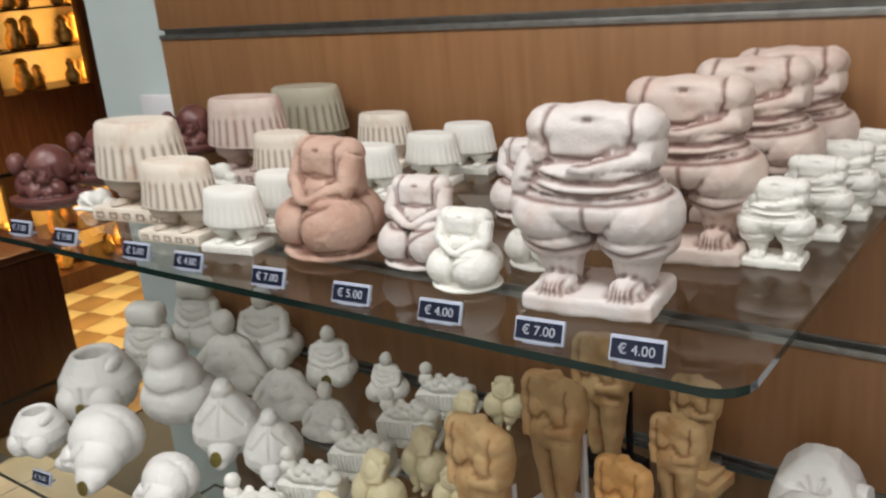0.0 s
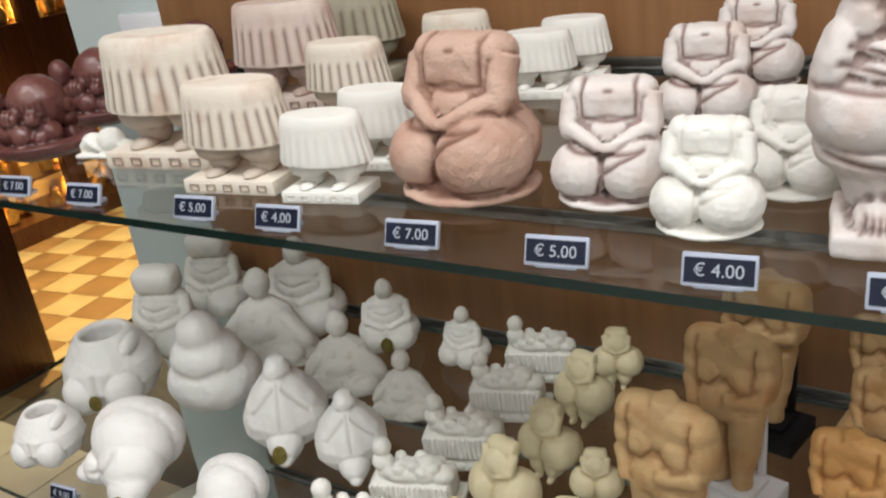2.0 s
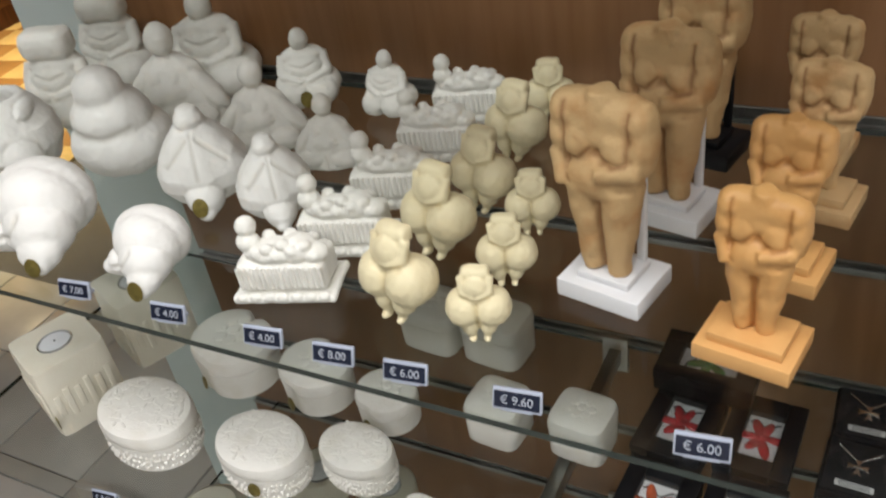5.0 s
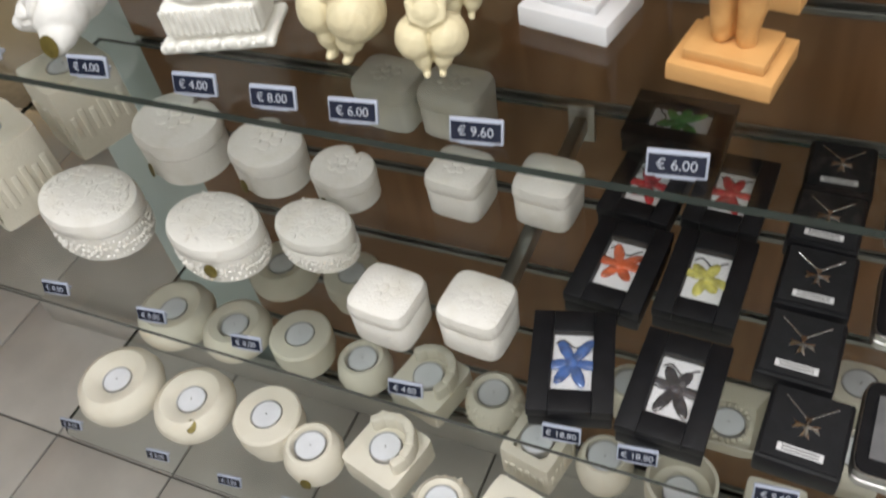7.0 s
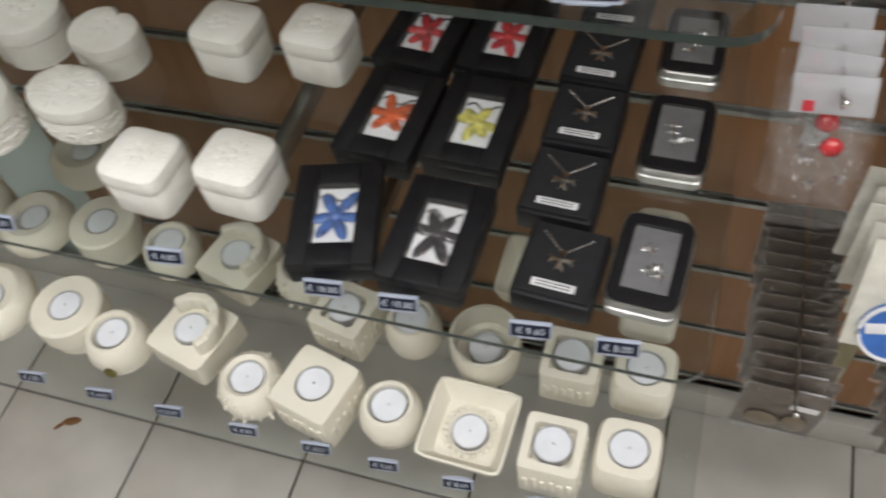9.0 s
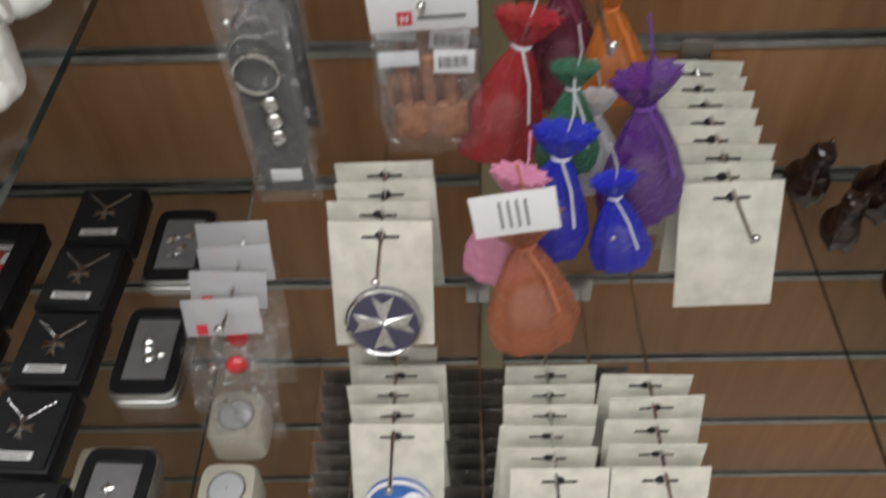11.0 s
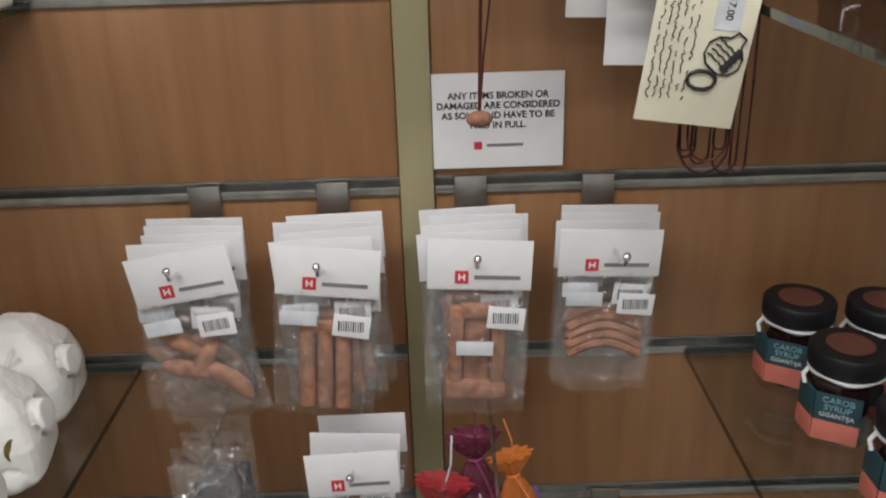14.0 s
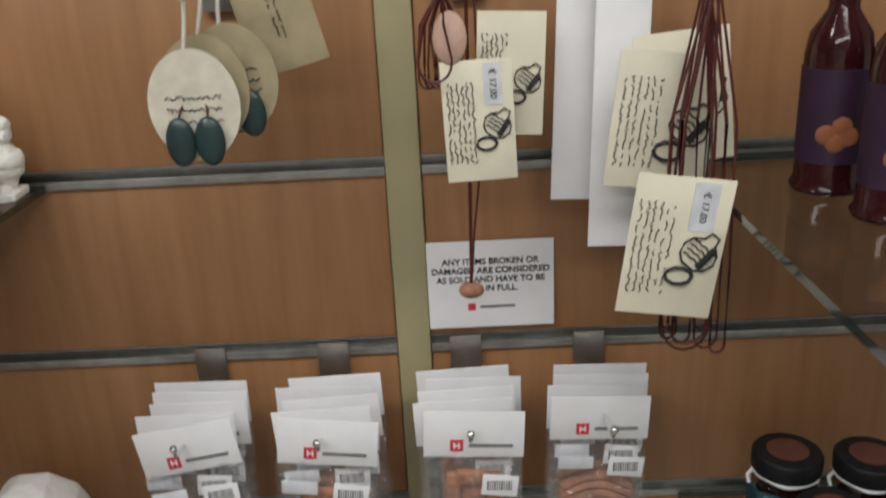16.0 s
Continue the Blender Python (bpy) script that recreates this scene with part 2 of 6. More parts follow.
def to_mesh(name, bm, material, smooth=None):
    bmesh.ops.recalc_face_normals(bm, faces=bm.faces)
    me = bpy.data.meshes.new(name)
    bm.to_mesh(me)
    bm.free()
    me.materials.append(material)
    if smooth is None:
        me.set_sharp_from_angle(angle=radians(40))
    me.polygons.foreach_set("use_smooth", [True] * len(me.polygons))
    return me


def part(name, bm, material, parent, label=""):
    ob = new(name, bm if isinstance(bm, bpy.types.Mesh) else to_mesh(name, bm, material))
    ob.parent = parent
    return tagged(ob, label)


def thing(name, loc, label, category, group="", turn=0.0, kind=""):
    ob = new(name)
    ob.empty_display_size = 0.02
    ob.matrix_basis = pose(*loc, 0, 0, turn)
    return tagged(ob, label, category, group, kind)


def solid(name, bm, material, label, category, group="", kind="", loc=(0, 0, 0), turn=0.0):
    ob = new(name, to_mesh(name, bm, material))
    ob.matrix_basis = pose(*loc, 0, 0, turn)
    return tagged(ob, label, category, group, kind)


def structure(name, bm, material, label="", category=""):
    return solid(name, bm, material, label, category, kind="structure")


def letters(body, size, align="CENTER", weight=0.0):
    cu = bpy.data.curves.new("letters", "FONT")
    cu.body, cu.size, cu.align_x, cu.align_y, cu.extrude = body, size, align, "CENTER", 0.0001
    cu.offset = weight
    ob = new("letters", cu)
    me = bpy.data.meshes.new_from_object(ob.evaluated_get(bpy.context.evaluated_depsgraph_get()))
    bpy.data.objects.remove(ob)
    return me


def sculpt(name, bm, voxel=0.016, smooth=3, creases=(), width=0.016, depth=0.012, extra=None):
    """Fuses overlapping lumps into one carved body of unit height; creases are (x, z) lines cut into its front and
    darkened like its hollows.
    """
    me = bpy.data.meshes.new(name)
    bm.to_mesh(me)
    bm.free()
    ob = new(name, me)
    rm = ob.modifiers.new("fuse", "REMESH")
    rm.mode, rm.voxel_size = "VOXEL", voxel
    sm = ob.modifiers.new("soften", "SMOOTH")
    sm.factor, sm.iterations = 0.5, smooth
    out = bpy.data.meshes.new_from_object(ob.evaluated_get(bpy.context.evaluated_depsgraph_get()))
    bpy.data.objects.remove(ob)
    n = len(out.vertices)
    co, no = np.empty(n * 3), np.empty(n * 3)
    out.vertices.foreach_get("co", co)
    out.vertices.foreach_get("normal", no)
    co, no = co.reshape(-1, 3), no.reshape(-1, 3)
    lumps = np.array([noise.noise(Vector(p) * 7.0) * 0.010 + noise.noise(Vector(p) * 19.0) * 0.0045 + noise.noise(Vector(p) * 48.0) * 0.0016 for p in co])
    ends = np.empty(len(out.edges) * 2, dtype=int)
    out.edges.foreach_get("vertices", ends)
    ends = ends.reshape(-1, 2)
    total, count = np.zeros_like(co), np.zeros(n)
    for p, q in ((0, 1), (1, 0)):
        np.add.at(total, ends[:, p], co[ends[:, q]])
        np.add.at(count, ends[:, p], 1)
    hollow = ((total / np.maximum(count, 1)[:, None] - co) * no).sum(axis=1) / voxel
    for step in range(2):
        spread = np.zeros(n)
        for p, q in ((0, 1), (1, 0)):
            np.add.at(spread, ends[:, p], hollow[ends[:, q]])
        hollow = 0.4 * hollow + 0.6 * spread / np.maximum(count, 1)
    # hollows: glaze on clay, painted crease shade on white plaster, darker on resin and stone
    wash_shade = np.clip((hollow - 0.012) * 14, 0, 0.85)
    co += no * lumps[:, None]
    for line in creases:
        for (x0, z0), (x1, z1) in zip(line, line[1:]):
            d = np.array([x1 - x0, z1 - z0])
            rel = co[:, [0, 2]] - (x0, z0)
            f = np.clip(rel @ d / (d @ d), 0, 1)
            dist = np.linalg.norm(rel - f[:, None] * d, axis=1)
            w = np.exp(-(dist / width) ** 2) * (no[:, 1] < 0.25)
            wash_shade = np.maximum(wash_shade, w)
    co -= no * (wash_shade * depth)[:, None]
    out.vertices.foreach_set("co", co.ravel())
    out.attributes.new("wash_shade", "FLOAT", "POINT").data.foreach_set("value", wash_shade * 0.85)
    out.polygons.foreach_set("use_smooth", [True] * len(out.polygons))
    out.materials.clear()
    return out


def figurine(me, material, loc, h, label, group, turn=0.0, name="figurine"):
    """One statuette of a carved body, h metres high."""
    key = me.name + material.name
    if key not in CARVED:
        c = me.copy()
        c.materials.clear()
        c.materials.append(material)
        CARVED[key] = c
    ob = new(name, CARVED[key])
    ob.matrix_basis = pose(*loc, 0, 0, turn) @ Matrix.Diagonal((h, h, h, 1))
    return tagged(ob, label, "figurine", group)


CARVED = {}

# ---- the room ----
bm = bmesh.new()
box(bm, (-0.6, 0.6, -0.03), (11, 9, 0.05))
structure("floor", bm, M_GROUT, "dark cement bed under the floor tiles", "floor")
bm = bmesh.new()
box(bm, (-0.6, 0.6, 2.83), (11, 9, 0.1))
structure("ceiling", bm, M_WHITE, "plain white shop ceiling", "ceiling")
for nm, c, s in (("wall_south", (-0.6, -3.65, 1.38), (11, 0.1, 2.8)), ("wall_east", (4.35, 0.6, 1.38), (0.1, 8.4, 2.8)),
                 ("wall_west", (-5.85, 0.6, 1.38), (0.1, 8.4, 2.8)), ("wall_far", (-0.6, 4.75, 1.38), (10.4, 0.1, 2.8))):
    bm = bmesh.new()
    box(bm, c, s)
    structure(nm, bm, M_WHITE, "plain white plaster shop wall", "wall")
bm = bmesh.new()
box(bm, (2.045, 0.125, 1.385), (4.51, 0.2, 2.79))
structure("wall_north", bm, M_PALE, "pale green painted wall beside the slatted panels", "wall")

POST_X = (1.218, 1.246)
SLOTS = [1.44 + 0.15 * k for k in range(-9, 9)]
for nm, x0, x1 in (("slatwall_1", 0.0, POST_X[0]), ("slatwall_2", POST_X[1], 2.7)):
    panel = thing(nm, (0, 0, 0), "beech-veneered slatwall panel with aluminium slot rails", "wall panel", kind="structure")
    bm = bmesh.new()
    box(bm, ((x0 + x1) / 2, 0.020, 1.40), (x1 - x0, 0.009, 2.72))
    part("backing", bm, M_DARKWOOD, panel)
    for z in SLOTS:
        bm = bmesh.new()
        box(bm, ((x0 + x1) / 2, 0.008, z + 0.0775), (x1 - x0, 0.016, 0.137), 0.0012)
        part("board", bm, M_WOOD, panel)
        bm = bmesh.new()
        w, c = x1 - x0, (x0 + x1) / 2
        box(bm, (c, 0.0095, z + 0.0025), (w, 0.002, 0.0124))
        box(bm, (c, 0.0045, z - 0.0045), (w, 0.014, 0.0016))
        box(bm, (c, -0.0012, z - 0.0022), (w, 0.0016, 0.0062), 0.0006)
        box(bm, (c, 0.005, z + 0.0083), (w, 0.011, 0.0014))
        part("slot_rail", bm, M_ALU, panel)
bm = bmesh.new()
box(bm, ((POST_X[0] + POST_X[1]) / 2, 0.008, 1.40), (POST_X[1] - POST_X[0] - 0.001, 0.024, 2.74), 0.002)
structure("trim_post", bm, M_POST, "olive painted upright strip between two slatwall panels", "post")
bm = bmesh.new()
box(bm, (1.0, -0.012, 0.035), (3.3, 0.02, 0.07), 0.003)
structure("baseboard", bm, M_TILE, "grey tile skirting under the slatwall", "baseboard")


def shelf(x0, x1, z, y1, label, brackets, reach=0.30):
    """A glass shelf with rounded front corners on steel brackets; its top lies at z."""
    s = thing("glass_shelf", (0, 0, z), label, "shelf", "glass shelves")
    r, t, y0 = 0.022, 0.0055, -0.006
    pts = [(x0, y0), (x0, y1 + r)]
    pts += [(x0 + r - r * math.cos(a), y1 + r - r * math.sin(a)) for a in (0.4, 0.8, 1.2, 1.57)]
    pts += [(x1 - r + r * math.sin(a), y1 + r - r * math.cos(a)) for a in (0, 0.4, 0.8, 1.2, 1.57)]
    pts += [(x1, y0)]
    bm = bmesh.new()
    lo = [bm.verts.new((x, y, -t)) for x, y in pts]
    hi = [bm.verts.new((x, y, 0)) for x, y in pts]
    bm.faces.new(lo[::-1]).material_index = 2
    bm.faces.new(hi)
    n = len(pts)
    for i in range(n):
        f = bm.faces.new((lo[i], lo[(i + 1) % n], hi[(i + 1) % n], hi[i]))
        f.material_index = 1
    bmesh.ops.recalc_face_normals(bm, faces=bm.faces)
    me = bpy.data.meshes.new("pane")
    bm.to_mesh(me)
    bm.free()
    me.materials.append(M_GLASS)
    me.materials.append(M_EDGE)
    me.materials.append(M_GLASS_UNDER)
    part("pane", me, None, s)
    for x in brackets:
        bm = bmesh.new()
        box(bm, (x, -reach / 2, -0.019), (0.014, reach, 0.02), 0.002)
        box(bm, (x, -0.005, -0.018), (0.03, 0.006, 0.05), 0.001)
        part("bracket", bm, M_STEEL, s, "grey steel bracket")
    return s


ZA, ZB, ZC, ZD = 1.44, 1.14, 0.84, 0.56
shelf(-0.06, 0.962, ZA, -0.403, "clear green-edged glass shelf carrying washed clay figurines", (0.80,), 0.12)
shelf(-0.06, 0.992, ZB, -0.406, "clear green-edged glass shelf crowded with white figurines", (0.80,), 0.12)
shelf(-0.06, 1.005, ZC, -0.408, "clear green-edged glass shelf with trinket boxes and jewellery", (0.62,))
shelf(0.06, 1.03, ZD, -0.437, "clear green-edged glass shelf with candle holders", (0.62,))
shelf(1.44, 2.5, ZA, -0.40, "clear green-edged glass shelf with syrup bottles", (1.75,))
shelf(1.452, 2.5, ZB, -0.40, "clear green-edged glass shelf with syrup jars", (1.75,))
shelf(1.50, 2.5, ZC, -0.40, "clear green-edged glass shelf with dark cat figurines", (1.75,))


bm = bmesh.new()
box(bm, (-0.046, 0.016, 1.475), (0.084, 0.018, 0.058), 0.003)
solid("wall_box", bm, M_PLINTH, "white plastic cover box on the pale green wall", "cover box")

# ---- lit cabinet and floor of the next room ----
cab = thing("display_cabinet", (-3.66, 1.9, 0), "dark wooden display cabinet lit warm inside", "cabinet")
bm = bmesh.new()
box(bm, (-0.23, 0, 0.06), (0.46, 3.6, 0.12))
part("plinth", bm, M_DARKWOOD, cab)
bm = bmesh.new()
box(bm, (-0.23, 0, 2.36), (0.46, 3.6, 0.1))
part("cornice", bm, M_DARKWOOD, cab)
bm = bmesh.new()
box(bm, (-0.23, 0, 0.95), (0.46, 3.6, 0.46))
part("drawer_body", bm, M_DARKWOOD, cab)
bm = bmesh.new()
box(bm, (-0.45, 0, 1.2), (0.04, 3.6, 2.4))
part("back_panel", bm, M_YELLOW, cab, "ochre back panel")
for y in (-1.75, -1.05, -0.35, 0.30, 1.0, 1.75):
    bm = bmesh.new()
    box(bm, (-0.03, y, 1.2), (0.07, 0.11, 2.3), 0.004)
    part("stile", bm, M_DARKWOOD, cab)
M_GOLDITEM = mat("gilt_ware", (0.75, 0.42, 0.10), 0.35, 0.25, 30, 0.2, 0.4)
for z in (1.40, 1.62, 1.84, 2.06):
    bm = bmesh.new()
    box(bm, (-0.24, 0, z), (0.36, 3.5, 0.012))
    part("cabinet_shelf", bm, M_DARKWOOD, cab)
rng = random.Random(4)
bm = bmesh.new()
lathe(bm, [(0.02, 0), (0.035, 0.01), (0.04, 0.05), (0.022, 0.085), (0.028, 0.11), (0.01, 0.13)], 12)
jar_me = to_mesh("gilt_jar", bm, M_GOLDITEM)
for z in (0.12, 0.34, 1.18, 1.406, 1.626, 1.846):
    for k in range(22):
        j = new("gilt_jar", jar_me)
        s = 0.9 + 0.5 * rng.random()
        j.matrix_basis = pose(-3.78 - 0.12 * (k % 2), 0.3 + 0.15 * k, z, 0, 0, 40 * k) @ Matrix.Diagonal((s, s, s, 1))
        tagged(j, "small gilt ware jar in the lit display cabinet", "jar", "jars in the lit cabinet")
bm = bmesh.new()
box(bm, (-3.90, 1.9, 0.334), (0.36, 3.5, 0.012))
solid("display_board", bm, M_DARKWOOD, "dark wooden board inside the lit cabinet", "shelf")
for y in (0.85, 1.55, 2.2, 2.9):
    area_lamp("cabinet_lamp", (-3.74, y, 1.70), 0.06, 1.1, 9, (1.0, 0.60, 0.20), (-4.7, y, 1.70))
    area_lamp("cabinet_lamp", (-3.74, y, 0.42), 0.06, 0.5, 6, (1.0, 0.60, 0.20), (-4.7, y, 0.42))
low = thing("low_cabinet", (-2.56, 0.66, 0), "low dark wooden cabinet standing on the checkered floor", "cabinet")
bm = bmesh.new()
box(bm, (0, 0, 0.34), (0.56, 0.62, 0.68), 0.01)
part("body", bm, M_DARKWOOD, low)
bm = bmesh.new()
box(bm, (0, 0, 0.70), (0.60, 0.66, 0.036), 0.008)
part("top", bm, M_DARKWOOD, low)

TILE = 0.29
bm = bmesh.new()
box(bm, (0, 0, 0.0), (TILE - 0.005, TILE - 0.005, 0.012), 0.0012)
grey_me = to_mesh("floor_tile", bm, M_TILE)
bm = bmesh.new()
box(bm, (0, 0, 0), (0.197, 0.197, 0.012), 0.001)
yel_me = to_mesh("floor_tile", bm, M_YELLOW)
brn_me = yel_me.copy()
brn_me.materials[0] = M_BROWN


# ---- carved bodies ----
def squircle(a, rx, ry):
    c, s = math.cos(a), math.sin(a)
    k = (abs(c) ** 5 + abs(s) ** 5) ** (-1 / 5)
    return rx * c * k, ry * s * k


def standing_body():
    """A headless standing woman: squared shoulders, folded waist, huge hips, small feet on a slab."""
    bm = bmesh.new()
    box(bm, (0, -0.02, 0.05), (0.66, 0.46, 0.10), 0.02)
    for s in (-1, 1):
        ball(bm, (0.175 * s, -0.11, 0.125), (0.085, 0.14, 0.05))
        rod(bm, (0.18 * s, 0.0, 0.10), (0.20 * s, 0.0, 0.30), 0.085, 0.15)
        ball(bm, (0.20 * s, 0.0, 0.345), (0.20, 0.20, 0.13))
        ball(bm, (0.215 * s, -0.01, 0.47), (0.215, 0.23, 0.17))
        ball(bm, (0.225 * s, 0.0, 0.88), (0.115, 0.15, 0.11))
        ball(bm, (0.255 * s, -0.01, 0.78), (0.085, 0.13, 0.13), (0, -6 * s, 0))
    ball(bm, (0, 0, 0.52), (0.41, 0.25, 0.15))
    ball(bm, (0, -0.02, 0.62), (0.345, 0.23, 0.075))
    ball(bm, (0, -0.02, 0.685), (0.315, 0.21, 0.06))
    box(bm, (0, 0, 0.84), (0.52, 0.27, 0.28), 0.09, seg=3)
    ball(bm, (0, 0.0, 0.95), (0.22, 0.13, 0.045))
    ball(bm, (-0.33, -0.06, 0.64), (0.075, 0.10, 0.17), (0, 14, 0))
    ball(bm, (-0.36, -0.10, 0.53), (0.055, 0.06, 0.08), (0, 10, 0))
    rod(bm, (0.28, -0.08, 0.755), (0.05, -0.20, 0.725), 0.06, 0.045)
    ball(bm, (0.0, -0.215, 0.722), (0.075, 0.035, 0.030))
    lines = [[(-0.20, 0.98), (-0.215, 0.87), (-0.19, 0.76)], [(0.20, 0.98), (0.215, 0.87), (0.18, 0.79)], [(-0.19, 0.76), (0.0, 0.75), (0.20, 0.79)],
             [(-0.29, 0.70), (-0.1, 0.655), (0.15, 0.655), (0.31, 0.69)], [(-0.32, 0.645), (-0.1, 0.60), (0.12, 0.60), (0.34, 0.64)],
             [(-0.40, 0.575), (-0.1, 0.555), (0.12, 0.555), (0.41, 0.59)], [(0.0, 0.555), (0.0, 0.26)],
             [(-0.36, 0.34), (-0.15, 0.30), (0, 0.32)], [(0, 0.32), (0.2, 0.30), (0.36, 0.34)], [(-0.015, 0.93), (0.015, 0.93)]]
    for s in (-1, 1):
        for k in range(-2, 3):
            lines.append([(0.175 * s + 0.025 * k, 0.15), (0.175 * s + 0.028 * k, 0.105)])
    return sculpt("standing_body", bm, 0.012, 3, lines, 0.012, 0.014)


def seated_body():
    """A headless seated woman: squared shoulders, arms slanting into the lap, swelling thighs."""
    bm = bmesh.new()
    ball(bm, (0, -0.03, 0.05), (0.47, 0.42, 0.065))
    ball(bm, (0, 0.12, 0.30), (0.42, 0.30, 0.30))
    ball(bm, (-0.24, -0.13, 0.27), (0.25, 0.29, 0.24), (0, -12, 18))
    ball(bm, (0.22, -0.16, 0.29), (0.27, 0.31, 0.27), (0, 14, -22))
    box(bm, (0, 0.05, 0.69), (0.60, 0.38, 0.58), 0.14, seg=3)
    ball(bm, (0.0, -0.06, 0.56), (0.22, 0.16, 0.16))
    for s in (-1, 1):
        ball(bm, (0.235 * s, 0.05, 0.86), (0.12, 0.15, 0.125))
        rod(bm, (0.29 * s, 0.02, 0.84), (0.32 * s, -0.09, 0.60), 0.105, 0.095)
        ball(bm, (0.31 * s, -0.10, 0.60), 0.085)
        rod(bm, (0.30 * s, -0.11, 0.61), (0.04 * s, -0.30, 0.50), 0.075, 0.05)
    ball(bm, (0.02, -0.30, 0.50), (0.09, 0.05, 0.045))
    lines = [[(-0.20, 0.98), (-0.22, 0.86), (-0.21, 0.70)], [(0.20, 0.98), (0.22, 0.86), (0.21, 0.70)], [(-0.21, 0.69), (0, 0.68), (0.21, 0.69)],
             [(-0.05, 0.46), (-0.03, 0.30), (-0.08, 0.11)], [(-0.36, 0.50), (-0.05, 0.44), (0.30, 0.50)], [(-0.03, 0.30), (0.12, 0.42), (0.3, 0.50)],
             [(-0.40, 0.12), (0, 0.095), (0.40, 0.12)], [(-0.02, 0.90), (0.02, 0.90)]]
    return sculpt("seated_body", bm, 0.014, 3, lines, 0.017, 0.020)


def skirt_body(flutes=26):
    bm = bmesh.new()
    box(bm, (0, -0.02, 0.07), (0.80, 0.52, 0.14), 0.012)
    for k in range(5):
        x = -0.30 + 0.15 * k
        for dx, dz, w, h in ((0, 0.028, 0.075, 0.012), (0, -0.028, 0.075, 0.012), (-0.035, 0, 0.012, 0.06), (0.035, 0, 0.012, 0.06)):
            box(bm, (x + dx, -0.283, 0.07 + dz), (w, 0.016, h))
    for s in (-1, 1):
        ball(bm, (0.17 * s, -0.13, 0.165), (0.075, 0.14, 0.045), sub=2)
        ball(bm, (0.18 * s, 0.0, 0.24), (0.12, 0.12, 0.13), sub=2)
        ball(bm, (0.20 * s, 0.0, 0.38), (0.21, 0.19, 0.16), sub=2)

    def pleat(a, r, z):
        f = 1.0 if z > 0.80 else 1 - 0.035 * (0.5 + 0.5 * math.cos(flutes * a))
        return r * f * math.cos(a), 0.60 * r * f * math.sin(a)
    lathe(bm, [(0.30, 0.42), (0.47, 0.43), (0.475, 0.47), (0.45, 0.62), (0.435, 0.74), (0.43, 0.80), (0.42, 0.86), (0.40, 0.97), (0.37, 1.0), (0.2, 0.995)], 156, pleat)
    bmesh.ops.scale(bm, vec=(1.28, 1.15, 1), verts=bm.verts)
    bmesh.ops.recalc_face_normals(bm, faces=bm.faces)
    me = bpy.data.meshes.new("skirt_body")
    bm.to_mesh(me)
    bm.free()
    n = len(me.vertices)
    co = np.empty(n * 3)
    me.vertices.foreach_get("co", co)
    co = co.reshape(-1, 3)
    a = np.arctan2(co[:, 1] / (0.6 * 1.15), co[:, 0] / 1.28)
    # darker pleat troughs, legs, plinth front: glaze on clay, painted shade on white plaster
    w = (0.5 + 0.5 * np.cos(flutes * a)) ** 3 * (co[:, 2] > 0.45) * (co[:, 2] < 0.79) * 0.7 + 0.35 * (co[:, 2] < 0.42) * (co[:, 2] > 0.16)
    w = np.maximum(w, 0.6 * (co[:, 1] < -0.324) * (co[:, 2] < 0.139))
    me.attributes.new("wash_shade", "FLOAT", "POINT").data.foreach_set("value", w)
    me.set_sharp_from_angle(angle=radians(40))
    me.polygons.foreach_set("use_smooth", [True] * len(me.polygons))
    return me


def squat_body(head=True, spread=1.0):
    """A fat seated woman with a round head, knees drawn in."""
    bm = bmesh.new()
    ball(bm, (0, 0.02, 0.24), (0.44 * spread, 0.36, 0.25))
    ball(bm, (-0.18 * spread, -0.18, 0.20), (0.21, 0.24, 0.19), (0, 0, 24))
    ball(bm, (0.18 * spread, -0.18, 0.20), (0.21, 0.24, 0.19), (0, 0, -24))
    ball(bm, (0, 0.02, 0.48), (0.31, 0.24, 0.26))
    ball(bm, (0, 0.02, 0.64), (0.29, 0.18, 0.13))
    for s in (-1, 1):
        rod(bm, (0.24 * s, 0.02, 0.66), (0.30 * s, -0.08, 0.42), 0.085, 0.07)
        rod(bm, (0.30 * s, -0.08, 0.44), (0.04 * s, -0.27, 0.36), 0.07, 0.05)
    if head:
        ball(bm, (0, 0, 0.86), (0.125, 0.13, 0.15))
    else:
        box(bm, (0, 0.0, 0.85), (0.52, 0.34, 0.30), 0.12, seg=3)
    lines = [[(0, 0.40), (0.0, 0.08)], [(-0.25, 0.40), (0, 0.36), (0.25, 0.40)], [(-0.15, 0.58), (0, 0.54), (0.15, 0.58)]]
    return sculpt("squat_body", bm, 0.016, 7, lines, 0.018, 0.02)


def pear_body():
    bm = bmesh.new()
    ball(bm, (0, 0.0, 0.29), (0.44, 0.40, 0.31))
    ball(bm, (0, -0.05, 0.52), (0.34, 0.31, 0.28))
    ball(bm, (0, -0.10, 0.80), (0.21, 0.19, 0.20))
    ball(bm, (0, -0.07, 0.68), (0.24, 0.22, 0.18))
    ball(bm, (0, -0.20, 0.60), (0.20, 0.13, 0.10))
    return sculpt("pear_body", bm, 0.016, 8, [[(-0.22, 0.50), (0, 0.45), (0.22, 0.50)]], 0.03, 0.012)


